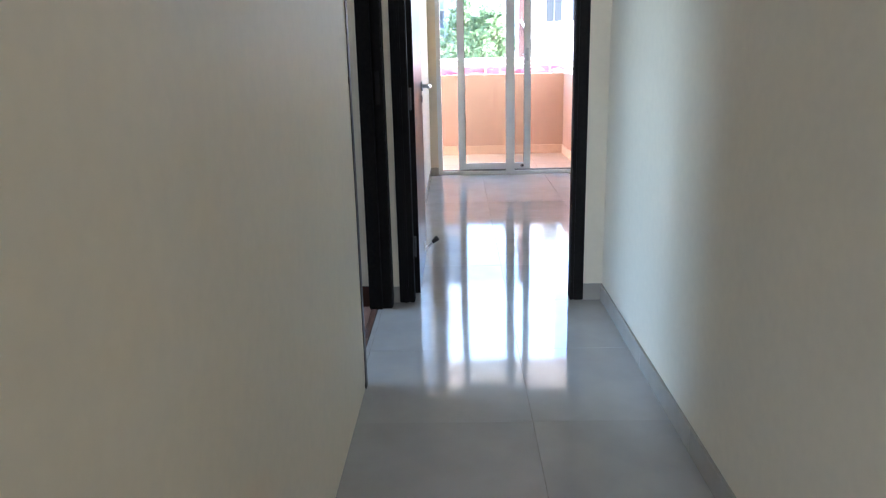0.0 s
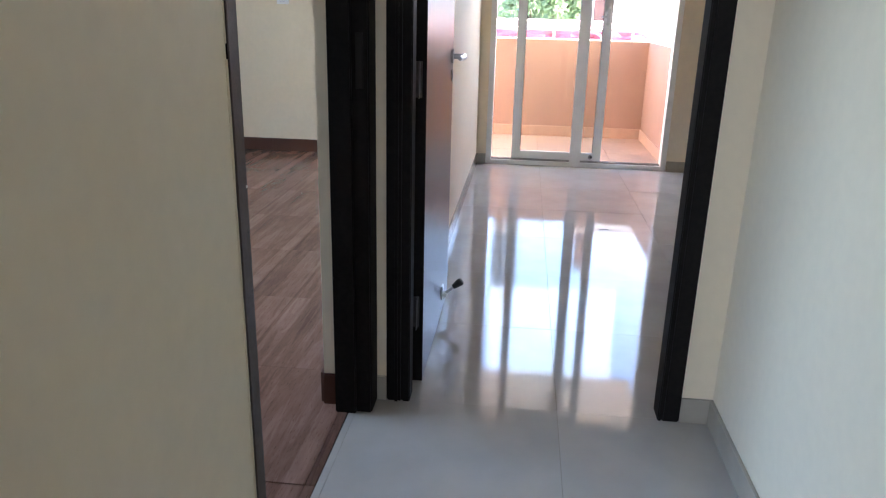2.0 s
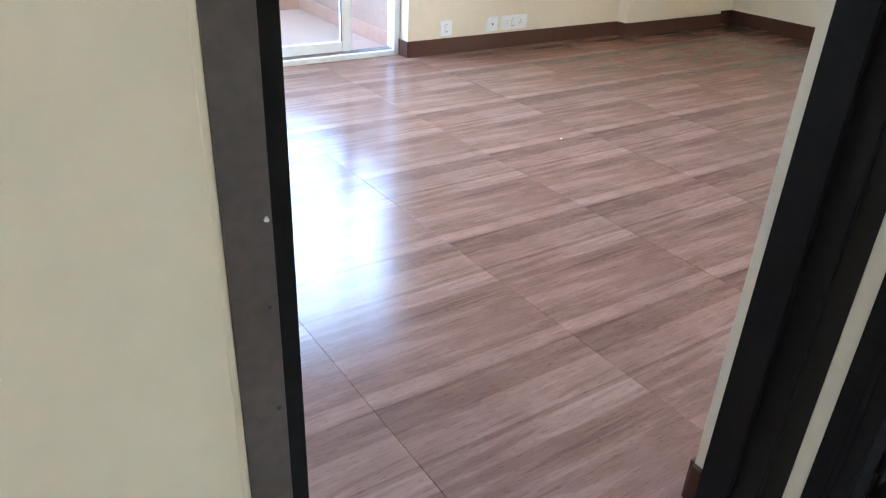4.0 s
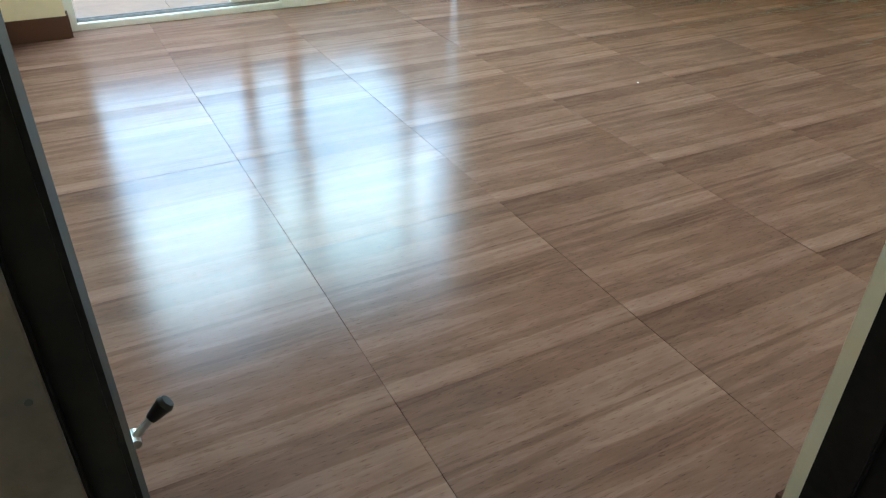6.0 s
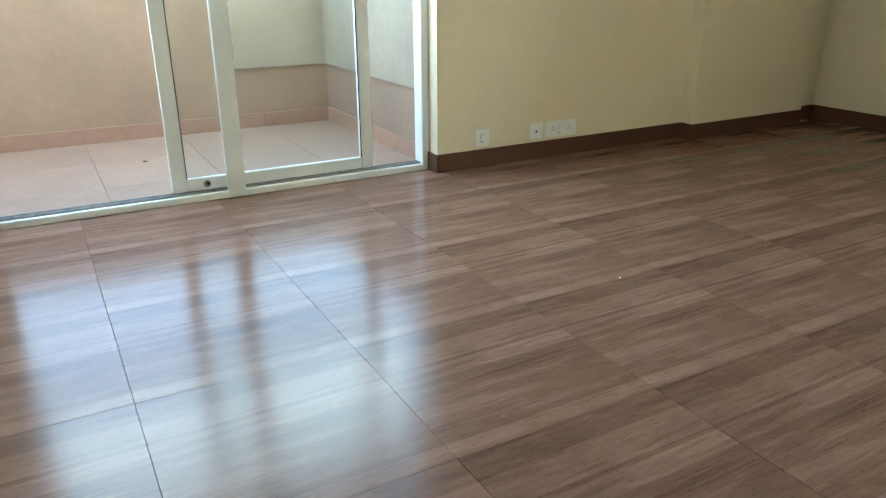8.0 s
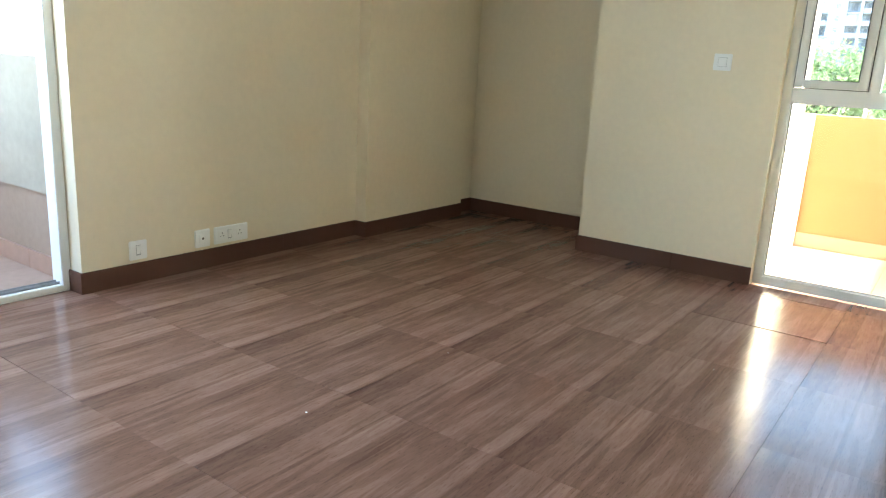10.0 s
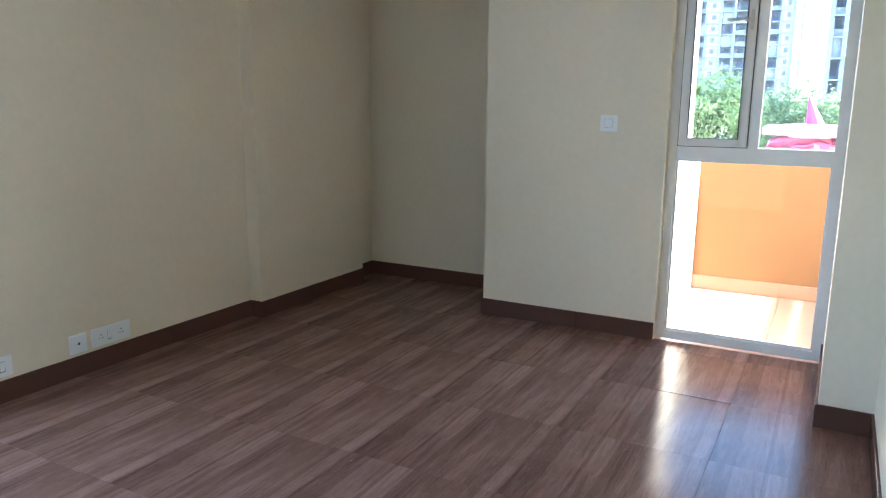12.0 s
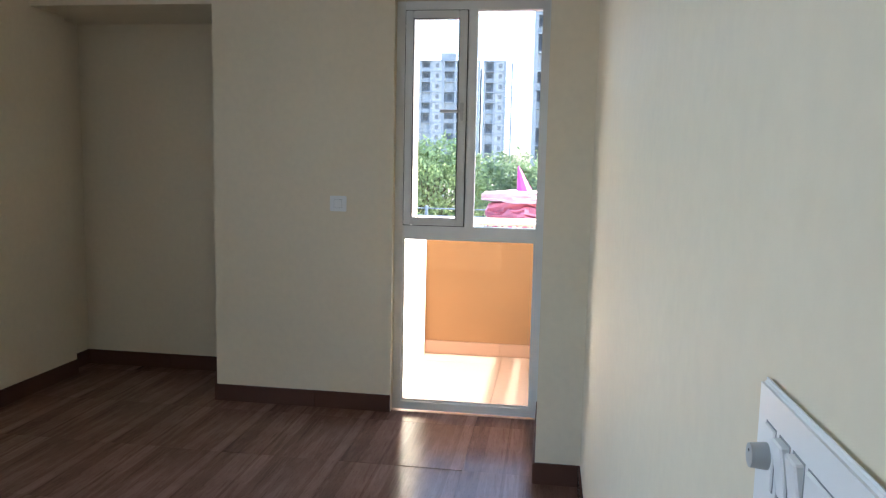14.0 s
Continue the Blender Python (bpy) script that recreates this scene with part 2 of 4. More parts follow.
MAGENTA = mat("magenta_cloth", (0.50, 0.045, 0.24), 0.75, stain=0.15, stain_scale=5)


def foliage(name, base):
    m = mat(name, base, 0.6, stain=0.3, stain_scale=1.2, grain=0.25, grain_scale=9)
    b = m.node_tree.nodes["Principled BSDF"]
    N, L = m.node_tree.nodes, m.node_tree.links
    tl, mix = N.new("ShaderNodeBsdfTranslucent"), N.new("ShaderNodeMixShader")
    mix.inputs[0].default_value = 0.45
    L.new(b.inputs["Base Color"].links[0].from_socket, tl.inputs["Color"])
    L.new(b.outputs[0], mix.inputs[1])
    L.new(tl.outputs[0], mix.inputs[2])
    L.new(mix.outputs[0], N["Material Output"].inputs[0])
    return m


FOLIAGE = [foliage("leaves_bright", (0.25, 0.33, 0.14)), foliage("leaves_green", (0.14, 0.19, 0.10)), foliage("leaves_mid", (0.16, 0.22, 0.11))]
EXT_WHITE = mat("white_exterior_paint", (0.75, 0.73, 0.70), 0.8, stain=0.07, stain_scale=1.0, bump=0.2)


# ---- mesh helpers ----
def bm_box(x0, y0, z0, x1, y1, z1, bevel=0.0, bm=None, seg=2):
    made = bmesh.new()
    bmesh.ops.create_cube(made, size=1)
    for v in made.verts:
        v.co = ((x0 + x1) / 2 + v.co.x * (x1 - x0), (y0 + y1) / 2 + v.co.y * (y1 - y0), (z0 + z1) / 2 + v.co.z * (z1 - z0))
    if bevel:
        bmesh.ops.bevel(made, geom=made.edges[:], offset=bevel, segments=seg, affect="EDGES")
    if bm is None:
        return made
    me = bpy.data.meshes.new("t")
    made.to_mesh(me)
    bm.from_mesh(me)
    bpy.data.meshes.remove(me)
    made.free()
    return bm


def bm_cyl(p0, p1, r0, r1=None, seg=20, bm=None):
    """A capped cylinder or cone from p0 to p1."""
    bm = bm or bmesh.new()
    p0, p1 = Vector(p0), Vector(p1)
    d = p1 - p0
    m = Matrix.Translation((p0 + p1) / 2) @ d.to_track_quat("Z", "Y").to_matrix().to_4x4()
    bmesh.ops.create_cone(bm, cap_ends=True, segments=seg, radius1=r0, radius2=r0 if r1 is None else r1, depth=d.length, matrix=m)
    return bm


def smooth(me, angle=40):
    me.shade_smooth()
    me.set_sharp_from_angle(angle=radians(angle))


def part(name, bm, material, parent=None, label="", soft=False):
    me = bpy.data.meshes.new(name)
    bm.to_mesh(me)
    bm.free()
    me.materials.append(material)
    if soft:
        smooth(me)
    ob = new(name, me)
    if parent:
        ob.parent = parent
    if label:
        ob["label"] = label
    return ob


def thing(name, label, category, at=(0, 0, 0), group="", kind=""):
    ob = new(name)
    ob.location = at
    ob.empty_display_size = 0.1
    return tagged(ob, label, category, group, kind)


def setting(name, boxes, material, label="", category="wall", bevel=0.0):
    """A piece of the setting out of boxes that butt end to end."""
    bm = bmesh.new()
    for b in boxes:
        bm_box(*b, bm=bm, bevel=bevel)
    return tagged(part(name, bm, material), label, category, kind="structure")


# ---- plan ----
H = 2.75            # ceiling
WX0, WX1 = 0.045, 1.072     # corridor
Y1 = 4.40           # wall with the door of the tiled room
EX = -0.083         # east wall of the wood-floored room
WX = -3.45          # its west wall
SY = 3.325          # its south wall
NB = 8.325          # projecting wall beside the window
NY = 8.90           # back of the niche
D2A, D2B = 3.452, 4.40      # door of the wood-floored room, with its frame
D1A, D1B = 0.100, 0.980     # door of the tiled room, with its frame
DH = 2.12
R1N = 8.15          # sliding door wall of the tiled room
R1W, R1E = 0.12, 3.2
BN = 9.79           # balcony parapet to the north
HALL_Y = -4.5

# ---- structure ----
setting("wall_corridor_west", [(EX, HALL_Y + 3.2, 0, WX0, D2A, H), (EX, D2A, DH, WX0, D2B, H)], PAINT, "plain cream painted corridor wall")
setting("wall_corridor_east", [(WX1, HALL_Y + 3.2, 0, WX1 + 0.15, Y1, H)], PAINT, "plain cream painted corridor wall")
setting("wall_tiled_room_south", [(D1B, Y1, 0, R1E, Y1 + 0.12, H), (D1A, Y1, DH, D1B, Y1 + 0.12, H)], PAINT,
        "cream painted wall round the tiled room's door")
setting("wall_partition", [(EX, D2B - 0.05, 0, -0.036, D2B, H), (EX, D2B, 0, D1A, Y1 + 0.12, H), (EX, Y1 + 0.12, 0, R1W, NB + 0.25, H)], PAINT,
        "cream painted partition between two rooms")
SLW = 2.35
S2A, S2B = 3.585, 5.72
setting("wall_south", [(WX - 0.25, SY - 0.15, 0, EX, SY, H)], PAINT, "plain cream painted wall")
setting("wall_west", [(WX - 0.25, SY, 0, WX, S2A, H), (WX - 0.25, S2A, SLW, WX, S2B, H), (WX - 0.25, S2B, 0, WX, 7.55, H),
                      (WX - 0.25, 7.55, 0, -3.36, 8.64, H), (WX - 0.25, 8.64, 0, WX, NY + 0.2, H)], PAINT, "cream painted wall with a shallow column")
setting("wall_north", [(WX, NY, 0, -2.215, NY + 0.2, H), (WX, NB, 2.33, -2.215, NY, H), (-2.215, NB, 0, -1.145, NY + 0.2, H)], PAINT,
        "cream painted wall with a niche beside a projecting block")
WT = 2.345
setting("wall_window_head", [(-1.145, NB, WT, -0.287, NB + 0.25, H)], PAINT, "cream painted wall above the window")
setting("wall_stub", [(-0.287, 7.507, 0, EX, NB + 0.25, H)], PAINT, "cream painted pier beside the window")
setting("ceiling_bedroom", [(WX - 0.25, SY - 0.15, H, EX + 0.1, NY + 0.2, H + 0.12)], WHITE, "plain white ceiling", "ceiling")
setting("ceiling_corridor", [(EX + 0.1, HALL_Y, H, R1E, Y1 + 0.12, H + 0.12), (EX + 0.1, Y1 + 0.12, H, R1E + 0.15, R1N + 0.2, H + 0.12)], WHITE, "plain white ceiling", "ceiling")
setting("wall_tiled_room_east", [(R1E, Y1, 0, R1E + 0.15, R1N + 0.2, H)], PAINT, "plain cream painted wall")
S1A, S1B = 0.195, 1.595
setting("wall_tiled_room_north", [(R1W, R1N, 0, S1A, R1N + 0.2, H), (S1B, R1N, 0, R1E, R1N + 0.2, H), (S1A, R1N, SLW, S1B, R1N + 0.2, H)], PAINT,
        "cream painted wall round the sliding door")
floor_tiled = setting("floor_tiled", [(EX + 0.083, HALL_Y, -0.15, R1E, R1N + 0.1, -0.011)], GROUT, "polished grey floor tiles", "floor")
floor_wood = setting("floor_wood", [(WX - 0.2, SY - 0.1, -0.15, EX + 0.083, R1N + 0.2, -0.011), (WX - 0.2, R1N + 0.2, -0.15, -1.19, NY + 0.1, -0.011)], WOODGROUT, "brown wood-print floor tiles", "floor")
# unseen hall added behind the corridor, its opening placed to light the corridor
setting("wall_hall", [(-2.2, HALL_Y + 3.05, 0, EX, HALL_Y + 3.2, H), (WX1 + 0.15, HALL_Y + 3.05, 0, R1E, HALL_Y + 3.2, H),
                      (-2.35, HALL_Y, 0, -2.2, HALL_Y + 3.2, H), (R1E, HALL_Y, 0, R1E + 0.15, HALL_Y + 3.2, H),
                      (-2.2, HALL_Y - 0.15, 0, -1.2, HALL_Y, H), (0.2, HALL_Y - 0.15, 0, R1E, HALL_Y, H),
                      (-1.2, HALL_Y - 0.15, 0, 0.2, HALL_Y, 0.4), (-1.2, HALL_Y - 0.15, 2.4, 0.2, HALL_Y, H)], PAINT, "plain cream wall of the unseen hall, opened for light")
setting("ceiling_hall", [(-2.35, HALL_Y, H, EX + 0.1, HALL_Y + 3.2, H + 0.12)], WHITE, "plain white ceiling", "ceiling")
setting("floor_hall", [(-2.35, HALL_Y, -0.15, EX + 0.083, HALL_Y + 3.2, -0.011)], TILE, "polished grey hall floor", "floor")

# ---- balconies ----
BZ = -0.02
bal_n = setting("balcony_north_floor", [(-1.19, R1N + 0.2, -0.3, 1.66, BN + 0.14, BZ - 0.008)], GROUT, "pink tiled balcony floor", "floor")
setting("balcony_north_parapet", [(-1.19, BN, BZ, 0.10, BN + 0.14, 0.92)], OCHRE, "balcony parapet tinted ochre for its warmer light", "parapet")
setting("balcony_north_parapet_2", [(0.10, BN, BZ, 1.775, BN + 0.14, 0.905)], TERRA, "terracotta painted balcony parapet", "parapet")
setting("balcony_side_parapet", [(1.63, R1N + 0.2, BZ, 1.775, BN, 0.905)], TERRA, "terracotta painted balcony side wall", "parapet")
setting("balcony_end_wall", [(-1.34, NB + 0.25, -0.3, -1.19, BN + 0.14, 0.92)], DUSTY_PALE, "low pale painted balcony end wall", "wall")
setting("balcony_north_slab", [(-1.34, R1N + 0.2, 2.72, 1.80, BN + 0.14, 2.87)], EXT_WHITE, "white painted balcony slab", "ceiling")
bal_w = setting("balcony_west_floor", [(-5.45, 2.9, -0.3, WX - 0.21, 5.80, BZ - 0.008)], GROUT, "pink tiled balcony floor", "floor")
setting("balcony_west_parapet", [(-5.45, 2.9, BZ, -5.30, 5.95, 1.05)], DUSTY, "dusty terracotta painted balcony parapet", "parapet")
setting("balcony_west_side_wall", [(-5.30, 5.80, BZ, WX - 0.25, 5.95, 1.05)], DUSTY, "dusty terracotta painted balcony side wall", "parapet")
setting("balcony_west_south_wall", [(-5.45, 2.75, -0.3, WX - 0.25, 2.9, 1.05)], DUSTY, "dusty terracotta painted balcony side wall", "parapet")
setting("balcony_west_return", [(-5.29, 5.785, 0.40, WX - 0.25, 5.7995, 1.05), (-5.2995, 5.05, 0.40, -5.287, 5.785, 1.05)], DUSTY_PALE, "paler cream paint band on the balcony walls", "paint")
setting("facade_wall", [(WX - 0.26, -2.0, -4.0, WX - 0.25, SY - 0.15, H), (WX - 0.25, NY + 0.2, -4.0, -1.34, NY + 0.3, H + 0.5)], EXT_WHITE, "white painted outer wall")


def skirting(name, runs, height, depth, material, label, z0=0.0):
    """Skirting tiles: runs of (x0, y0, x1, y1, side): the side is the way they stand out, in x or y."""
    top = tagged(new(name), label, "skirting", kind="structure")
    for x0, y0, x1, y1 in runs:
        bm = bm_box(x0, y0, z0, x1, y1, z0 + height, bevel=0.0015, seg=1)
        ob = part("skirting_tile", bm, material, top)
    return top


SD = 0.011
skirting("baseboard_wood", [
    (WX, S2B, WX + SD, 6.92, ), (WX, 6.922, WX + SD, 7.55), (WX + SD, 7.539, -3.36, 7.55), (-3.36, 7.539, -3.36 + SD, 8.12), (-3.36, 8.122, -3.36 + SD, 8.64),
    (WX, 8.64, WX + SD, NY), (WX + SD, NY - SD, -2.83, NY), (-2.828, NY - SD, -2.215, NY), (-2.215 - SD, NB - SD, -2.215, NY - SD),
    (-2.215, NB - SD, -1.60, NB), (-1.598, NB - SD, -1.145, NB), (-0.287 - SD, 7.507, -0.287, NB + 0.06), (-0.287 - SD, 7.507 - SD, EX, 7.507),
    (EX - SD, 4.35, EX, 5.0), (EX - SD, 5.002, EX, 5.6), (EX - SD, 5.602, EX, 6.2), (EX - SD, 6.202, EX, 6.8), (EX - SD, 6.802, EX, 7.496),
    (EX, 4.338, -0.036, 4.35), (WX, SY, WX + SD, S2A), (WX - 0.1, S2A - 0.001, WX, S2A + SD - 0.001), (WX - 0.1, S2B - SD, WX + SD, S2B),
    (WX + SD, SY, -2.85, SY + SD), (-2.848, SY, -2.25, SY + SD), (-2.248, SY, -1.65, SY + SD), (-1.648, SY, -0.9, SY + SD), (-0.898, SY, EX, SY + SD)],
    0.10, SD, WOODSKIRT, "dark wood-print skirting tiles")
skirting("baseboard_grey", [
    (WX1 - SD, -0.6, WX1, 0.0), (WX1 - SD, 0.002, WX1, 0.6), (WX1 - SD, 0.602, WX1, 1.2), (WX1 - SD, 1.202, WX1, 1.8), (WX1 - SD, 1.802, WX1, 2.4), (WX1 - SD, 2.402, WX1, 3.0),
    (WX1 - SD, 3.002, WX1, 3.6), (WX1 - SD, 3.602, WX1, Y1), (D1B, Y1 - SD, WX1 - SD, Y1), (0.066, Y1 - SD, D1A, Y1),
    (R1W, 5.4, R1W + SD, 6.2), (R1W, 6.202, R1W + SD, 7.2), (R1W, 7.202, R1W + SD, R1N), (R1W + SD, R1N - SD, S1A, R1N), (S1B, R1N - SD, 2.2, R1N),
    (R1E - SD, Y1 + 0.12, R1E, R1N), (D1B, Y1 + 0.12, R1E - SD, Y1 + 0.12 + SD)],
    0.079, SD, TILE_SKIRT, "grey-beige tile skirting")
skirting("balcony_skirting", [
    (-1.19, BN - SD, -0.6, BN), (-0.598, BN - SD, 0.0, BN), (0.002, BN - SD, 0.6, BN), (0.602, BN - SD, 1.2, BN), (1.202, BN - SD, 1.63, BN), (1.63 - SD, R1N + 0.2, 1.63, BN - SD),
    (-5.30, 2.9, -5.30 + SD, 3.5), (-5.30, 3.502, -5.30 + SD, 4.1), (-5.30, 4.102, -5.30 + SD, 4.7), (-5.30, 4.702, -5.30 + SD, 5.3), (-5.30, 5.302, -5.30 + SD, 5.8),
    (-5.30 + SD, 5.80 - SD, -4.7, 5.80), (-4.698, 5.80 - SD, -4.1, 5.80), (-4.098, 5.80 - SD, WX - 0.25, 5.80)],
    0.10, SD, PINKSKIRT, "pinkish tile skirting on the balcony", BZ)


# ---- door frames and doors ----
def jamb(name, parent, x0, y0, x1, y1, z1, stop):
    """A door frame's upright with a rebate; stop: the box of the proud half."""
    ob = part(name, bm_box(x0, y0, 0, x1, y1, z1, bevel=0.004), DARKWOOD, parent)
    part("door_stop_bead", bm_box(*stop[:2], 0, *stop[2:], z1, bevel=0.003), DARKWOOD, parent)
    return ob


f2 = thing("door_frame", "dark-stained wooden door frame with chipped plaster along it", "door frame", (WX0, 3.95, 0))
f2.location = (0, 0, 0)
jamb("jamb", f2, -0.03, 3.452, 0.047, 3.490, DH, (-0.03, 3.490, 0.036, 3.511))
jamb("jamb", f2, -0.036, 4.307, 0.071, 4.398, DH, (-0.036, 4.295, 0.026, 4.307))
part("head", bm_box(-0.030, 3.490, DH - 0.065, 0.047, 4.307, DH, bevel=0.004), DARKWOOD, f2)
part("front_strip", bm_box(0.047, 3.453, 0, 0.050, 3.4895, DH, bevel=0.001, seg=1), FRAMEFACE, f2, "worn brown face of the frame, lighter as lit")
part("strike_plate", bm_box(0.036, 4.3045, 0.95, 0.056, 4.3075, 1.09, bevel=0.001, seg=1), BRONZE, f2, "dark metal strike plate")
for k, (yy, zz, r) in enumerate(((3.482, 0.808, 0.0018), (3.483, 0.710, 0.0024), (3.482, 1.2, 0.003))):
    part("screw_hole", bm_cyl((0.0498, yy, zz), (0.0504, yy, zz), r, seg=10), BLACK, f2)
part("paint_drop", bm_cyl((0.0498, 3.485, 0.880), (0.0508, 3.485, 0.883), 0.0022, 0.001, seg=8), WHITEPAINT, f2)
rng = random.Random(5)
bm = bmesh.new()
for k in range(150):
    z = rng.uniform(0.02, 2.05)
    s = rng.uniform(0.0005, 0.002)
    bm_box(0.043, 3.4495 - s, z, 0.0454 + s * 0.7, 3.4545, z + rng.uniform(0.02, 0.09), bevel=0.0005, bm=bm, seg=1)
part("plaster_crumbs", bm, PAINT, f2, "rough plaster edge")

f1 = thing("door_frame", "dark-stained wooden door frame of the tiled room", "door frame")
jamb("jamb", f1, D1A, 4.388, 0.148, 4.51, DH, (0.148, 4.388, 0.172, 4.452))
jamb("jamb", f1, 0.930, 4.388, D1B, 4.51, DH, (0.918, 4.388, 0.930, 4.462))
part("head", bm_box(0.148, 4.388, DH - 0.065, 0.930, 4.51, DH, bevel=0.004), DARKWOOD, f1)
part("architrave_groove", bm_box(0.125, 4.384, 0, 0.135, 4.388, DH, bevel=0.001, seg=1), DARKWOOD, f1)


def lever_handle(parent, x, y, z, out, along):
    """A lever on a round rose; out: unit way off the leaf, along: way of the lever."""
    o, a = Vector(out), Vector(along)
    p = Vector((x, y, z))
    bm = bm_cyl(p, p + o * 0.008, 0.026, seg=28)
    bm_cyl(p + o * 0.008, p + o * 0.045, 0.010, seg=16, bm=bm)
    pts = [p + o * 0.045 - a * 0.008, p + o * 0.05 + a * 0.03, p + o * 0.048 + a * 0.08, p + o * 0.043 + a * 0.125]
    for q0, q1, r0, r1 in zip(pts, pts[1:], (0.011, 0.011, 0.010), (0.011, 0.010, 0.008)):
        bm_cyl(q0, q1, r0, r1, seg=14, bm=bm)
    part("handle", bm, STEEL, parent, "steel lever handle", soft=True)


def stopper(parent, x, y, z, out, up):
    """A kick-down door stop: plate, hinge and arm with a black rubber foot, folded up."""
    o, u, p = Vector(out), Vector(up), Vector((x, y, z))
    side = o.cross(u)
    bm = bmesh.new()
    bmesh.ops.create_cube(bm, size=1, matrix=Matrix.Translation(p + o * 0.003) @ Matrix((side * 0.034, o * 0.006, u * 0.055)).transposed().to_4x4())
    bm_cyl(p + o * 0.014 - side * 0.016 - u * 0.008, p + o * 0.014 + side * 0.016 - u * 0.008, 0.009, seg=14, bm=bm)
    plate = part("stopper_plate", bm, STEEL, parent, "chrome door stopper plate", soft=True)
    arm = bm_cyl(p + o * 0.014 - u * 0.006, p + o * 0.05 + u * 0.028, 0.007, 0.006, seg=12)
    part("stopper_arm", arm, STEEL, parent, soft=True)
    foot = bm_cyl(p + o * 0.046 + u * 0.024, p + o * 0.072 + u * 0.046, 0.010, 0.016, seg=16)
    bm_cyl(p + o * 0.072 + u * 0.046, p + o * 0.078 + u * 0.051, 0.016, 0.012, seg=16, bm=foot)
    part("stopper_foot", foot, BLACK, parent, "black rubber foot", soft=True)


def hinge(parent, x, y, z):
    bm = bm_cyl((x, y, z - 0.05), (x, y, z + 0.05), 0.006, seg=12)
    bm_box(x - 0.0015, y - 0.03, z - 0.05, x + 0.0015, y, z + 0.05, bm=bm)
    bm_box(x - 0.022, y - 0.002, z - 0.05, x, y + 0.0015, z + 0.05, bm=bm)
    part("hinge", bm, STEEL_DARK, parent, "dull steel hinge")


door1 = thing("interior_door", "dark reddish laminate door standing open against the wall", "door")
part("leaf", bm_box(0.160, 4.522, 0.006, 0.192, 5.295, DH - 0.07, bevel=0.0015), LEAF, door1)
part("lipping", bm_box(0.159, 4.516, 0.006, 0.193, 4.522, DH - 0.07, bevel=0.001, seg=1), DARKWOOD, door1)
lever_handle(door1, 0.192, 5.235, 0.985, (1, 0, 0), (0, -1, 0))
part("keyhole_plate", bm_cyl((0.192, 5.235, 0.915), (0.197, 5.235, 0.915), 0.022, seg=24), STEEL_DULL, door1, "round keyhole plate")
part("keyhole", bm_box(0.1965, 5.232, 0.902, 0.1976, 5.238, 0.925), BLACK, door1)
stopper(door1, 0.192, 5.07, 0.10, (1, 0, 0), (0, 0, 1))
for z in (0.25, 0.96, 1.80):
    hinge(door1, 0.176, 4.508, z)

door2 = thing("interior_door", "dark laminate bedroom door standing open along the wall", "door")
part("leaf", bm_box(-0.822, 3.433, 0.006, -0.03, 3.468, DH - 0.07, bevel=0.0015), LEAF, door2)
part("lipping", bm_box(-0.828, 3.431, 0.006, -0.822, 3.470, DH - 0.07, bevel=0.001, seg=1), DARKWOOD, door2)
lever_handle(door2, -0.765, 3.468, 0.985, (0, 1, 0), (1, 0, 0))
part("keyhole_plate", bm_cyl((-0.765, 3.468, 0.915), (-0.765, 3.473, 0.915), 0.022, seg=24), STEEL_DULL, door2, "round keyhole plate")
stopper(door2, -0.668, 3.468, 0.10, (0, 1, 0), (0, 0, 1))
for z in (0.25, 0.96, 1.80):
    part("hinge", bm_cyl((-0.030, 3.479, z - 0.05), (-0.030, 3.479, z + 0.05), 0.006, seg=12), STEEL_DULL, door2, "dull steel hinge")


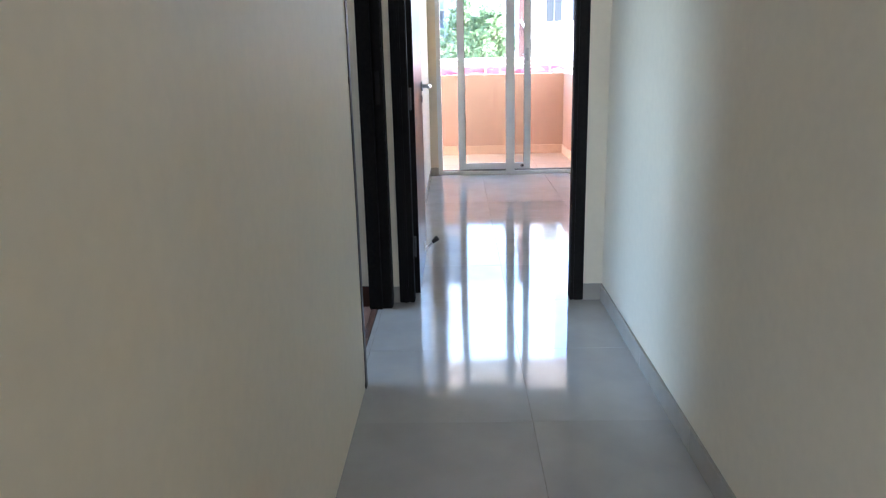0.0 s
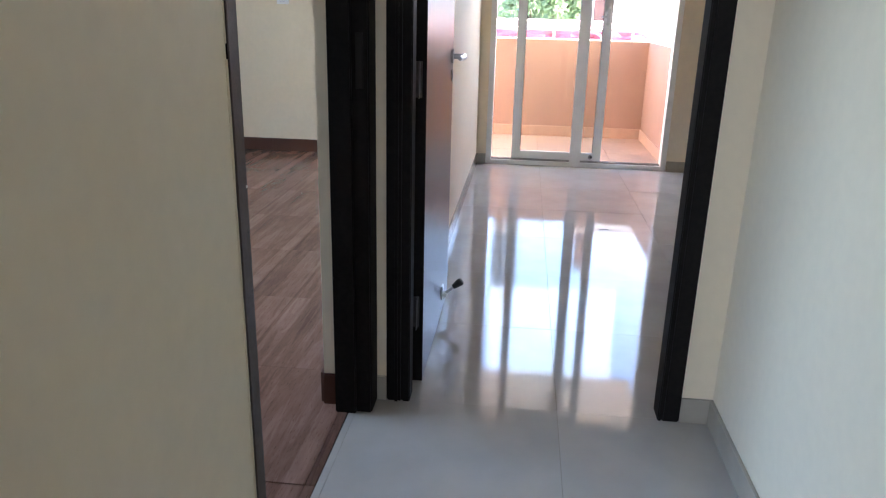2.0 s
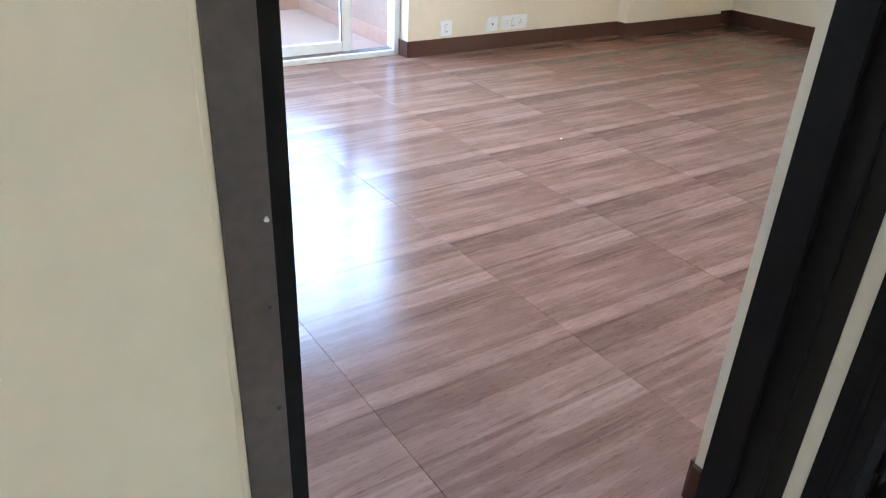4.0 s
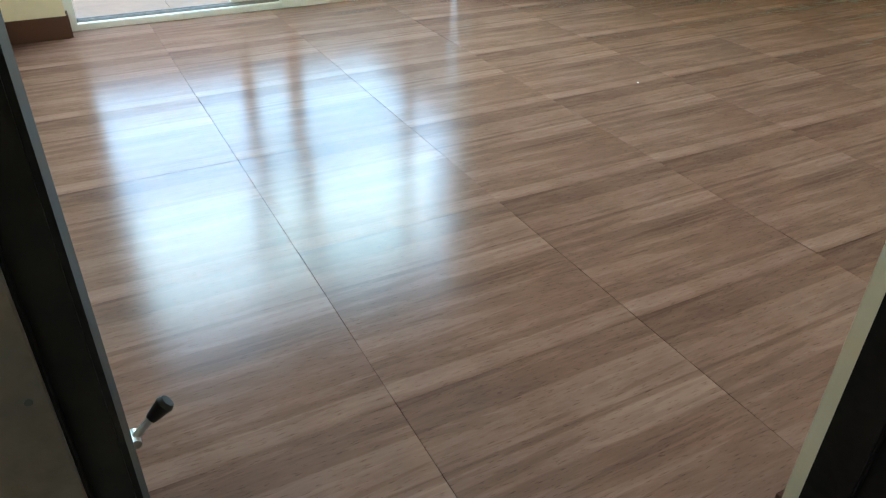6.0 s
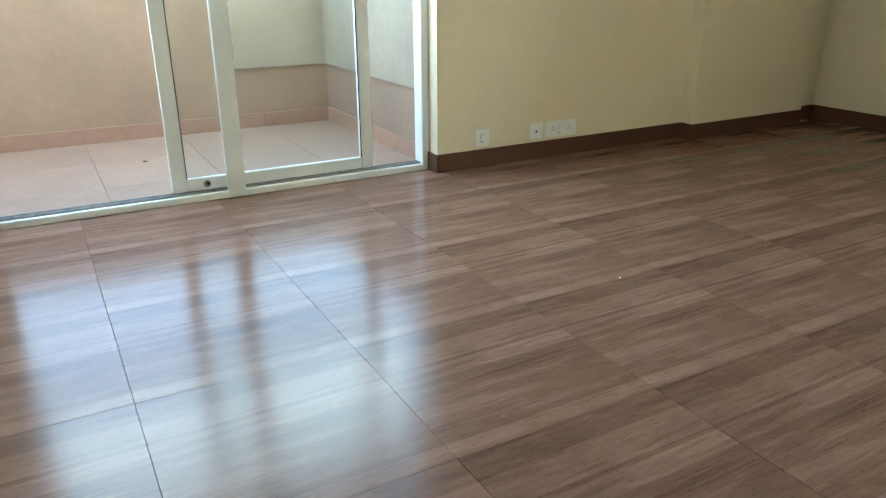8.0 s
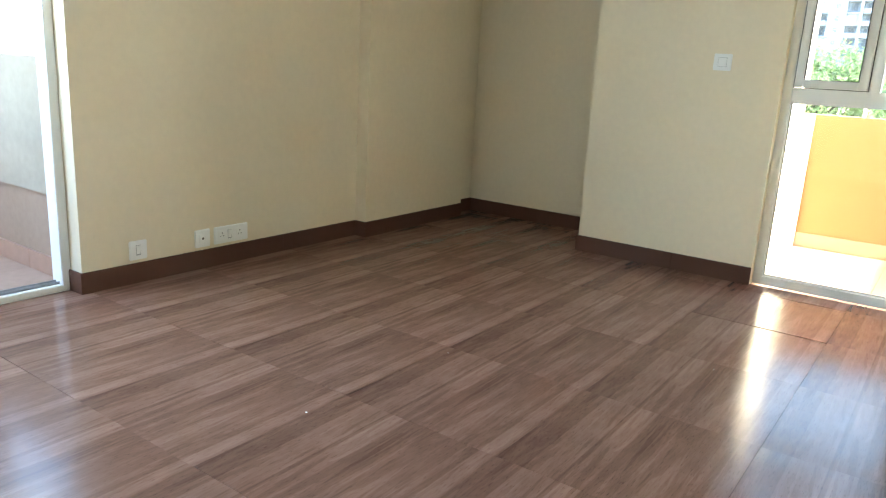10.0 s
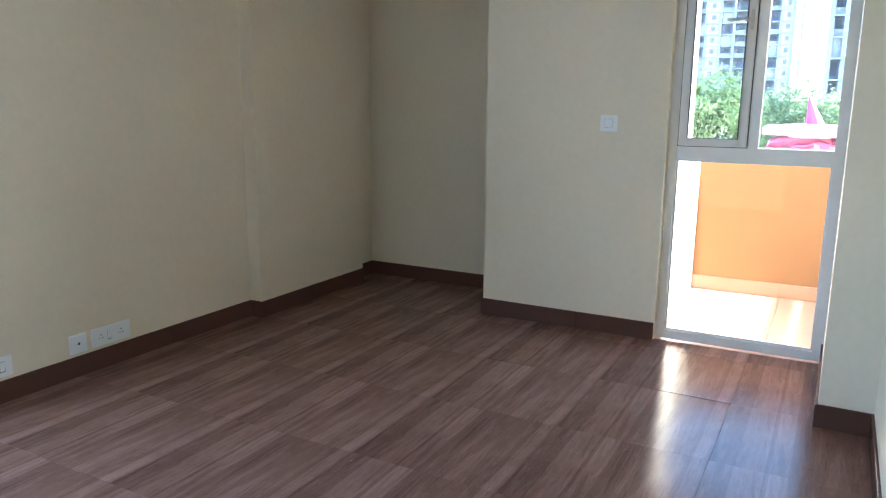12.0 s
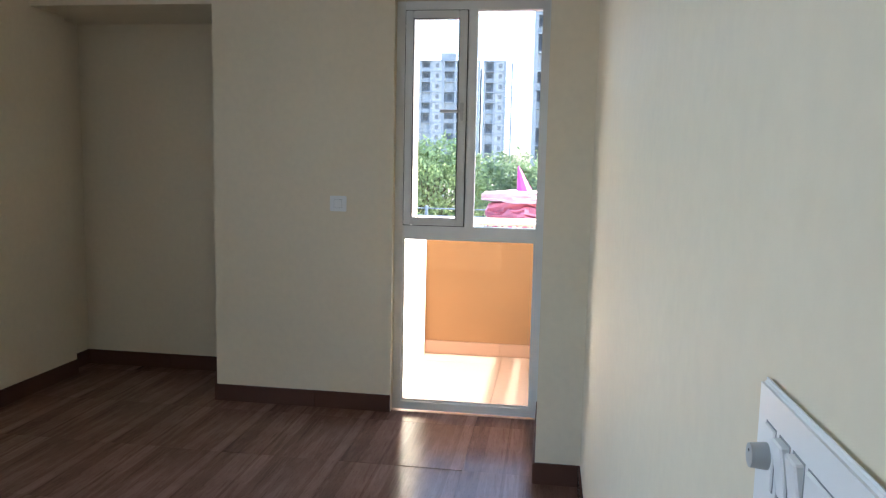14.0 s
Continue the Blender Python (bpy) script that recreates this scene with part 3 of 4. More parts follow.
# ---- sliding doors: built along x, outside is +y ----
def sliding_door(name, label, w, h, leaf_a, leaf_b, lock_at, latch=False):
    """An outer frame with a middle post and one glazed leaf that stands half open."""
    top = thing(name, label, "sliding door", kind="structure")
    fw = 0.042
    part("frame_side", bm_box(0, 0, 0, fw, 0.09, h, bevel=0.003), PVC, top)
    part("frame_side", bm_box(w - fw, 0, 0, w, 0.09, h, bevel=0.003), PVC, top)
    part("frame_head", bm_box(fw, 0, h - fw, w - fw, 0.09, h, bevel=0.003), PVC, top)
    sill = part("frame_sill", bm_box(fw, 0, 0, w - fw, 0.09, 0.032, bevel=0.003), PVC, top)
    for yy in (0.028, 0.062):
        part("track", bm_box(fw, yy, 0.032, w - fw, yy + 0.006, 0.044, bevel=0.001, seg=1), STEEL_DULL, sill)
    part("middle_post", bm_box(w / 2 - 0.042, -0.006, 0.004, w / 2 + 0.042, 0.026, h - fw, bevel=0.004), PVC, top)
    sw = 0.066
    leaf = part("leaf_frame", bm_box(leaf_a, 0.036, 0.046, leaf_a + sw, 0.074, h - fw - 0.006, bevel=0.004), PVC, top)
    part("stile", bm_box(leaf_b - sw, 0.036, 0.046, leaf_b, 0.074, h - fw - 0.006, bevel=0.004), PVC, leaf)
    part("bottom_rail", bm_box(leaf_a + sw, 0.037, 0.046, leaf_b - sw, 0.073, 0.046 + sw * 0.9, bevel=0.004), PVC, leaf)
    part("top_rail", bm_box(leaf_a + sw, 0.037, h - fw - 0.006 - sw, leaf_b - sw, 0.073, h - fw - 0.006, bevel=0.004), PVC, leaf)
    g = part("pane", bm_box(leaf_a + sw - 0.004, 0.052, 0.046 + sw * 0.9 - 0.004, leaf_b - sw + 0.004, 0.058, h - fw - sw), GLASS, leaf)
    g.visible_shadow = False
    for u in (leaf_a + sw, leaf_b - sw - 0.004):
        part("gasket", bm_box(u, 0.0345, 0.046 + sw * 0.9, u + 0.004, 0.037, h - fw - sw), BLACK, leaf)
    bm = bm_cyl((lock_at, 0.037, 0.076), (lock_at, 0.033, 0.076), 0.017, seg=24)
    part("roller_cap", bm, STEEL_DULL, leaf)
    part("roller_slot", bm_cyl((lock_at + 0.004, 0.0332, 0.077), (lock_at + 0.004, 0.0325, 0.077), 0.009, seg=16), BLACK, leaf)
    if latch:
        bm = bm_box(leaf_b - 0.045, 0.022, 1.07, leaf_b - 0.022, 0.036, 1.19, bevel=0.004)
        bm_cyl((leaf_b - 0.034, 0.022, 1.13), (leaf_b - 0.034, 0.005, 1.13), 0.008, seg=12, bm=bm)
        bm_box(leaf_b - 0.085, 0.000, 1.124, leaf_b - 0.026, 0.008, 1.138, bevel=0.002, bm=bm)
        part("latch", bm, STEEL, leaf, "steel latch")
    return top


s1 = sliding_door("window_sliding_1", "white uPVC sliding balcony door standing half open", S1B - S1A, SLW, 0.20, 0.90, 0.82, True)
s1.location = (S1A, R1N + 0.012, 0)
s2 = sliding_door("window_sliding_2", "white uPVC sliding door to the west balcony, half open", S2B - S2A, SLW, 0.775, 1.812, 0.935)
s2.matrix_basis = pose(-3.545, S2A, 0, 0, 0, 90)


# ---- window of the wood-floored room ----
def window_unit():
    top = thing("window_1", "tall white uPVC window with a casement and a low fixed pane", "window", kind="structure")
    y0, y1 = 8.385, 8.445
    xa, xb, zb, zt = -1.145, -0.287, 0.0, WT
    fw = 0.05
    part("frame_side", bm_box(xa, y0, zb, xa + fw, y1, zt, bevel=0.003), PVC, top)
    part("frame_side", bm_box(xb - fw, y0, zb, xb, y1, zt, bevel=0.003), PVC, top)
    part("frame_head", bm_box(xa + fw, y0, zt - fw, xb - fw, y1, zt, bevel=0.003), PVC, top)
    part("frame_sill", bm_box(xa + fw, y0, zb, xb - fw, y1, 0.05, bevel=0.003), PVC, top)
    part("transom", bm_box(xa + fw, y0, 1.022, xb - fw, y1, 1.095, bevel=0.003), PVC, top)
    part("mullion", bm_box(-0.742, y0, 1.095, -0.690, y1, zt - fw, bevel=0.003), PVC, top)
    sash = part("sash_frame", bm_box(-1.092, y0 - 0.014, 1.098, -1.047, y1 - 0.012, zt - fw - 0.003, bevel=0.004), SASH, top)
    part("sash_stile", bm_box(-0.790, y0 - 0.014, 1.098, -0.745, y1 - 0.012, zt - fw - 0.003, bevel=0.004), SASH, sash)
    part("sash_rail", bm_box(-1.047, y0 - 0.013, 1.098, -0.790, y1 - 0.013, 1.140, bevel=0.004), SASH, sash)
    part("sash_rail", bm_box(-1.047, y0 - 0.013, zt - fw - 0.046, -0.790, y1 - 0.013, zt - fw - 0.003, bevel=0.004), SASH, sash)
    # dark lines round the opening sash
    for b in ((-1.0955, y0 - 0.004, 1.0955, -1.0925, y0 + 0.01, zt - fw), (-0.7445, y0 - 0.004, 1.0955, -0.7415, y0 + 0.01, zt - fw),
              (-1.0925, y0 - 0.004, 1.0945, -0.7445, y0 + 0.01, 1.0975), (-1.0925, y0 - 0.004, zt - fw - 0.0025, -0.7445, y0 + 0.01, zt - fw + 0.0005)):
        part("sash_seal", bm_box(*b), BLACK, top)
    for b in ((-1.0475, y0 - 0.016, 1.139, -1.0435, y0 - 0.010, zt - fw - 0.045), (-0.7935, y0 - 0.016, 1.139, -0.7895, y0 - 0.010, zt - fw - 0.045),
              (-1.0435, y0 - 0.016, 1.139, -0.7935, y0 - 0.010, 1.142), (-1.0435, y0 - 0.016, zt - fw - 0.049, -0.7935, y0 - 0.010, zt - fw - 0.046)):
        part("gasket", bm_box(*b), BLACK, sash)
    bm = bm_box(-0.776, y0 - 0.024, 1.69, -0.758, y0 - 0.013, 1.79, bevel=0.003)
    bm_cyl((-0.767, y0 - 0.024, 1.74), (-0.767, y0 - 0.05, 1.74), 0.007, seg=12, bm=bm)
    bm_box(-0.885, y0 - 0.056, 1.732, -0.758, y0 - 0.044, 1.748, bevel=0.003, bm=bm)
    part("window_handle", bm, STEEL, sash, "steel casement handle")
    for n, b in (("pane", (-1.05, y0 + 0.02, 1.135, -0.787, y0 + 0.026, zt - fw - 0.04)), ("pane", (-0.69, y0 + 0.03, 1.095, xb - fw, y0 + 0.036, zt - fw)),
                 ("pane", (xa + fw, y0 + 0.03, 0.05, xb - fw, y0 + 0.036, 1.022))):
        part(n, bm_box(*b), GLASS, top).visible_shadow = False
    for b in ((xa + fw, y0 + 0.018, 0.05, xa + fw + 0.008, y0 + 0.03, 1.022), (xb - fw - 0.008, y0 + 0.018, 0.05, xb - fw, y0 + 0.03, 1.022),
              (xa + fw + 0.008, y0 + 0.018, 1.012, xb - fw - 0.008, y0 + 0.03, 1.022), (xa + fw + 0.008, y0 + 0.018, 0.05, xb - fw - 0.008, y0 + 0.03, 0.06)):
        part("glazing_bead", bm_box(*b, bevel=0.001, seg=1), PVC, top)
    return top


window_unit()


# ---- switches and sockets: built flat in x and z, facing -y ----
def plate(name, label, w, h, parts, m):
    top = thing(name, label, "switch" if "switch" in name else "socket")
    part("plate", bm_box(-w / 2, -0.009, -h / 2, w / 2, 0, h / 2, bevel=0.004, seg=3), PLASTIC, top, soft=True)
    for kind, u in parts:
        if kind == "rocker":
            bm = bm_box(u - 0.011, -0.0125, -0.023, u + 0.011, -0.008, 0.023, bevel=0.0015, seg=1)
            for v in bm.verts:
                v.co.y -= 0.0035 * (v.co.z / 0.023) * (1 if v.co.y < -0.01 else 0)
            part("rocker", bm, PLASTIC, top)
            part("rocker_gap", bm_box(u - 0.0122, -0.0094, -0.0245, u + 0.0122, -0.0086, 0.0245), GAP, top)
        elif kind == "wide":
            part("rocker_gap", bm_box(u - 0.0235, -0.0094, -0.0245, u + 0.0235, -0.0086, 0.0245), GAP, top)
            part("rocker", bm_box(u - 0.0225, -0.0118, -0.0235, u + 0.0225, -0.008, 0.0235, bevel=0.0015, seg=1), PLASTIC, top)
        elif kind == "socket":
            part("socket_face", bm_box(u - 0.0225, -0.0105, -0.0235, u + 0.0225, -0.008, 0.0235, bevel=0.001, seg=1), PLASTIC, top)
            for du, dz, r in ((0, 0.011, 0.0036), (-0.009, -0.006, 0.003), (0.009, -0.006, 0.003)):
                part("socket_hole", bm_cyl((u + du, -0.0108, dz), (u + du, -0.0100, dz), r, seg=10), BLACK, top)
        elif kind == "data":
            part("socket_face", bm_box(u - 0.0225, -0.0105, -0.0235, u + 0.0225, -0.008, 0.0235, bevel=0.001, seg=1), PLASTIC, top)
            part("aerial_hole", bm_cyl((u, -0.0125, 0), (u, -0.010, 0), 0.006, 0.0065, seg=14), BLACK, top)
        elif kind == "knob":
            part("rocker_gap", bm_box(u - 0.0122, -0.0094, -0.0245, u + 0.0122, -0.0086, 0.0245), GAP, top)
            part("regulator_face", bm_box(u - 0.0112, -0.0112, -0.0235, u + 0.0112, -0.008, 0.0235, bevel=0.001, seg=1), PLASTIC, top)
            k = part("knob", bm_cyl((u, -0.011, 0), (u, -0.024, 0), 0.0105, 0.0092, seg=24), KNOB, top, "round fan regulator knob", soft=True)
            part("knob_mark", bm_cyl((u, -0.0242, 0.004), (u, -0.0246, 0.004), 0.0012, seg=8), BLACK, k)
    top.matrix_basis = m
    return top


# facing +x: turned by 90 degrees
plate("socket_plate", "white blank switch plate low on the cream wall", 0.095, 0.095, [("rocker", 0.0)], pose(WX, 6.000, 0.163, 0, 0, 90))
plate("socket_plate", "white aerial socket low on the cream wall", 0.095, 0.095, [("data", 0.0)], pose(WX, 6.368, 0.163, 0, 0, 90))
plate("socket_plate", "white double power socket low on the cream wall", 0.225, 0.095, [("socket", -0.062), ("rocker", -0.012), ("socket", 0.055)], pose(WX, 6.552, 0.163, 0, 0, 90))
plate("switch_plate", "white switch plate on the projecting cream wall", 0.098, 0.090, [("wide", 0.0)], pose(-1.462, NB, 1.211))
plate("socket_plate", "white power socket low on the south wall", 0.16, 0.10, [("socket", -0.03), ("rocker", 0.03)], pose(-2.60, SY, 0.163, 0, 0, 180))
plate("switch_board", "white modular switch board with a fan regulator knob", 0.30, 0.105, [("knob", -0.112), ("rocker", -0.080), ("rocker", -0.050), ("wide", -0.008), ("wide", 0.045), ("wide", 0.098)],
      pose(EX, 4.725, 1.228, 0, 0, -90))
for x, y, r in ((-1.845, 5.584, 0.0045), (-1.80, 6.31, 0.002), (-0.93, 6.9, 0.002)):
    ob = tagged(part("paint_speck", bm_cyl((x, y, 0.0003), (x, y, 0.0016), r, r * 0.6, seg=9), WHITEPAINT), "tiny dried white paint drop on the floor", "paint drop")
ob = tagged(part("dead_leaf", bm_box(-4.62, 4.36, BZ, -4.60, 4.385, BZ + 0.004, bevel=0.001, seg=1), LEAFLITTER), "small dry leaf lying on the balcony floor", "leaf litter")
ob = tagged(part("floor_scrap", bm_box(0.93, 6.42, 0.0, 0.985, 6.428, 0.003, bevel=0.001, seg=1), GAP), "thin grey scrap lying on the floor tiles", "scrap")


# ---- balcony rails ----
rail = thing("balcony_rail", "slim white metal rail along the parapet top", "railing")
part("handrail", bm_cyl((-1.19, BN + 0.07, 1.005), (1.765, BN + 0.07, 1.005), 0.016, seg=14), WHITEMETAL, rail, soft=True)
for x in (-0.9, -0.15, 0.726, 1.476):
    part("post", bm_cyl((x, BN + 0.07, 0.87), (x, BN + 0.07, 1.0), 0.011, seg=12), WHITEMETAL, rail)
rail2 = thing("balcony_rail", "white metal rail on the side parapet", "railing")
part("handrail", bm_box(1.68, R1N + 0.25, 0.955, 1.72, BN + 0.05, 1.01, bevel=0.005), WHITEMETAL, rail2)
for y in (8.4, 9.05, 9.72):
    part("post", bm_cyl((1.70, y, 0.89), (1.70, y, 0.96), 0.010, seg=10), WHITEMETAL, rail2)


# ---- outside ----
GZ = -4.0
tagged(part("ground", bm_box(-400, -400, GZ - 0.5, 400, 700, GZ), GROUND), "dry dusty open ground", "ground", kind="structure")


def leaf_card(bm, p, size, rng):
    n = Vector((rng.gauss(0, 1), rng.gauss(0, 1), rng.gauss(0.6, 1))).normalized()
    a = n.orthogonal().normalized()
    b = n.cross(a)
    t = rng.uniform(0, 6.28)
    u, v = a * math.cos(t) + b * math.sin(t), b * math.cos(t) - a * math.sin(t)
    w = [bm.verts.new(p + q) for q in (-u * size, v * size * 0.45 + n * size * 0.1, u * size, -v * size * 0.45 + n * size * 0.1)]
    bm.faces.new(w)


def tree(label, x, y, height, spread, low, seed, leaf=0.16, clumps=90, per=34):
    """A tapered trunk with limbs and a crown of many leaves in uneven clumps."""
    rng = random.Random(seed)
    top = thing("tree", label, "tree", (x, y, GZ))
    trunk_h = low + 0.35 * (height - low)
    bm = bmesh.new()
    pts = [Vector((0, 0, -0.1))]
    for k in range(1, 6):
        pts.append(Vector((rng.uniform(-0.12, 0.12) * k, rng.uniform(-0.12, 0.12) * k, trunk_h * k / 5)))
    r = [0.20 * (1 - 0.12 * k) for k in range(6)]
    for k in range(5):
        bm_cyl(pts[k], pts[k + 1], r[k], r[k + 1], seg=9, bm=bm)
    part("trunk", bm, BARK, top, soft=True)
    crown = bmesh.new()
    centre = Vector((0, 0, (low + height) / 2))
    half = (height - low) / 2
    limbs = bmesh.new()
    for k in range(clumps):
        d = Vector((rng.gauss(0, 1), rng.gauss(0, 1), rng.gauss(0, 1))).normalized() * rng.uniform(0.35, 1.0) ** 0.6
        c = centre + Vector((d.x * spread, d.y * spread, d.z * half))
        if k % 6 == 0:
            s = pts[2 + k % 4]
            bm_cyl(s, s.lerp(c, 0.9), 0.05, 0.015, seg=6, bm=limbs)
        cr = rng.uniform(0.35, 0.7) * spread / 2.6
        for _ in range(per):
            e = Vector((rng.gauss(0, 0.5), rng.gauss(0, 0.5), rng.gauss(0, 0.38))) * cr
            leaf_card(crown, c + e, leaf * rng.uniform(0.6, 1.3), rng)
    part("limbs", limbs, BARK, top)
    part("crown", crown, FOLIAGE[seed % len(FOLIAGE)], top, "loose green leafy crown")
    return top


# seen past the tall window
tree("broad bright green leafy tree", -5.0, 33, 6.5, 2.5, 2.6, 3, clumps=230, leaf=0.10, per=50)
tree("broad green leafy tree", -2.2, 40, 5.9, 3.0, 2.0, 2, clumps=190, leaf=0.12, per=44)
tree("green leafy tree with dark gaps", 0.9, 44, 6.3, 3.0, 1.8, 4, clumps=170, leaf=0.12, per=40)
tree("broad green leafy tree", -8.2, 38, 6.9, 3.2, 2.0, 5, clumps=170, leaf=0.12, per=40)
tree("round green leafy tree", 3.2, 50, 7.6, 3.2, 2.0, 6, clumps=110)
# seen past the sliding door of the tiled room
tree("dense green leafy tree", 1.0, 25, 6.7, 1.25, 4.2, 5, clumps=90, leaf=0.12)


def tower(label, x, y, w, depth, storeys, bays, seed, sh=3.05, roof_bits=True):
    """An unfinished concrete block: open bays between slabs and columns."""
    rng = random.Random(seed)
    top = thing("tower_block", label, "building", (x, y, GZ))
    hgt = storeys * sh
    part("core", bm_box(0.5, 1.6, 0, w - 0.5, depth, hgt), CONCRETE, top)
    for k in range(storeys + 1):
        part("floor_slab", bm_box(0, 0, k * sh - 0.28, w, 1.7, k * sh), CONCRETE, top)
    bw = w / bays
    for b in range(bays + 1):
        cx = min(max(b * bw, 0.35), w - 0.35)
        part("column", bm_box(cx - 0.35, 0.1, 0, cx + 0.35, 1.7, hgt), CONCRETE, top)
    for b in range(bays):
        solid = b % 3 == 1
        # openings are dark boxes with the shade put into their colour
        for k in range(storeys):
            z = k * sh
            if solid:
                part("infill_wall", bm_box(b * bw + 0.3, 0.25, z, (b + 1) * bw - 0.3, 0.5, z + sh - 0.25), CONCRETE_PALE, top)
                part("window", bm_box(b * bw + bw * 0.35, 0.21, z + 0.9, b * bw + bw * 0.65, 0.3, z + 2.2), BAY_SHADE, top)
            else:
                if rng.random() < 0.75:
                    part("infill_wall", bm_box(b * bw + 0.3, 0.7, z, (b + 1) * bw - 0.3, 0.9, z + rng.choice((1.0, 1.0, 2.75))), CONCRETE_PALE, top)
                part("window", bm_box(b * bw + bw * 0.3, 1.52, z + 0.5, (b + 1) * bw - bw * 0.3, 1.62, z + 2.4), BAY_SHADE, top)
    if roof_bits:
        part("roof_room", bm_box(w * 0.35, 1.0, hgt, w * 0.6, depth * 0.6, hgt + 2.2), CONCRETE, top)
        for k in range(6):
            u = w * (0.36 + 0.04 * k)
            part("starter_bar", bm_cyl((u, 1.2, hgt + 2.0), (u, 1.2, hgt + 2.0 + rng.uniform(1.0, 3.2)), 0.12, seg=6), CONCRETE, top)
    return top


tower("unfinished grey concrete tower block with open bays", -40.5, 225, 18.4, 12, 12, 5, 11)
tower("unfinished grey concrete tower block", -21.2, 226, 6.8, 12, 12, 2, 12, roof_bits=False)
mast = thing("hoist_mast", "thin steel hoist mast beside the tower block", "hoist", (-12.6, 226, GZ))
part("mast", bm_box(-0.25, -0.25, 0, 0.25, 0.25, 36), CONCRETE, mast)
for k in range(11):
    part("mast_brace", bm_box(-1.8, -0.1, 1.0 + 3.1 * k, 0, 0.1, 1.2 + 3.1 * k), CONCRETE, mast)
tower("tall tower block, grey-blue for haze", -3.7, 128, 4.6, 12, 17, 2, 13)

wb = thing("white_house", "white plastered house with small dark windows", "building", (2.75, 31, GZ))
part("wall", bm_box(0, 0, 0, 12, 8, 11), EXT_WHITE, wb)
part("roof", bm_box(-0.25, -0.25, 11, 12.25, 8.2, 11.25), EXT_WHITE, wb)
for k in range(3):
    part("ledge", bm_box(-0.06, -0.10, 2.9 + 3.1 * k, 12.05, 0, 3.05 + 3.1 * k, bevel=0.02), EXT_WHITE, wb)
for zz in (3.2, 6.25, 9.2):
    for u in (1.15, 2.15, 4.6, 7.4, 9.0):
        w = part("window", bm_box(u - 0.06, -0.03, zz - 0.06, u + 0.66, 0.02, zz + 1.36, bevel=0.01), EXT_WHITE, wb)
        part("pane", bm_box(u, -0.045, zz, u + 0.6, -0.02, zz + 1.3), DARKGLASS, w)
        part("glazing_bar", bm_box(u + 0.28, -0.06, zz, u + 0.32, -0.04, zz + 1.3), STEEL_DULL, w)
shaft = thing("rusty_steel_post", "rust-brown steel post with a pale diagonal brace", "post", (2.08, 20, GZ))
part("post", bm_box(-0.14, -0.1, 0, 0.14, 0.1, 9, bevel=0.01), RUST, shaft)
part("brace", bm_cyl((-0.12, -0.13, 5.9), (0.42, -0.13, 5.0), 0.03, seg=8), WHITEMETAL, shaft)

# terrace wall in front, with a pierced block course under its coping
tw = thing("terrace_wall", "ochre terrace wall with a row of pierced white blocks", "wall", (-6, 13.0, GZ))
part("wall", bm_box(0, 0, 0, 9.5, 0.2, 4.62), OCHRE, tw)
part("coping", bm_box(-0.02, -0.03, 4.755, 9.52, 0.23, 4.81, bevel=0.01), OCHRE_PALE, tw)
bm = bmesh.new()
for k in range(52):
    u = 0.05 + 0.18 * k
    for s in (-1, 1):
        a, b = Vector((u + 0.09 - s * 0.075, 0.1, 4.63)), Vector((u + 0.09 + s * 0.075, 0.1, 4.75))
        bm_cyl(a, b, 0.016, seg=6, bm=bm)
pb = part("pierced_blocks", bm, EXT_WHITE, tw, "pierced white blocks")
# pink tarpaulin bundle, wrinkled
def tarpaulin(label, x, y, z, lx, ly, lz, seed, material):
    bm = bmesh.new()
    bmesh.ops.create_cube(bm, size=1)
    bmesh.ops.subdivide_edges(bm, edges=bm.edges[:], cuts=34, use_grid_fill=True)
    for v in bm.verts:
        q = Vector((v.co.x * lx * 0.9, v.co.y * ly, v.co.z * lz)) * 2.2 + Vector((seed, 0, 0))
        e = 1 - 0.35 * max(0, abs(v.co.x) * 2 - 0.75) / 0.25
        v.co = Vector((v.co.x * lx, v.co.y * ly * e, v.co.z * lz * e))
        crease = min(abs(noise.noise(q * 1.3)), abs(noise.noise(q * 2.4 + Vector((5, 2, 1)))))
        d = noise.noise_vector(q) * 0.15 + noise.noise_vector(q * 3.1) * 0.09
        d -= Vector((0, -1, 0.5)) * 0.22 * max(0.0, 1 - crease / 0.09)
        v.co += d * min(1.0, lz)
    ob = tagged(part("tarpaulin", bm, material, soft=True), label, "tarpaulin")
    ob.location = (x, y, z)
    return ob


shed = thing("flat_shed", "low flat shed roof carrying pink tarpaulins", "shed", (-1.6, 15.6, GZ))
part("wall", bm_box(0, 0, 0, 6.5, 3.5, 4.25), EXT_WHITE, shed)
part("roof", bm_box(-0.1, -0.1, 4.25, 6.6, 3.6, 4.33, bevel=0.01), CONCRETE, shed)
tarpaulin("crumpled sun-bleached pink tarpaulin heaped on a roof", 0.8, 16.6, 0.63, 4.1, 1.5, 0.55, 3.0, PINK)
tarpaulin("pale pink tarpaulin folded over the heap", 0.45, 16.5, 0.95, 3.6, 1.35, 0.16, 9.0, PINKPALE)
cone = bmesh.new()
bmesh.ops.create_cone(cone, cap_ends=True, segments=9, radius1=0.15, radius2=0.01, depth=0.46)
for v in cone.verts:
    v.co.x += 0.13 * (0.25 - v.co.z) ** 1.0 / 0.46
    v.co += noise.noise_vector(v.co * 4) * 0.03
co = tagged(part("folded_parasol", cone, MAGENTA, soft=True), "bright magenta folded parasol standing on the heap", "parasol")
co.location = (-0.80, 16.5, 1.22)
fence = thing("boundary_fence", "pale grey boundary wall with slim posts and wires", "fence", (-9, 24, GZ))
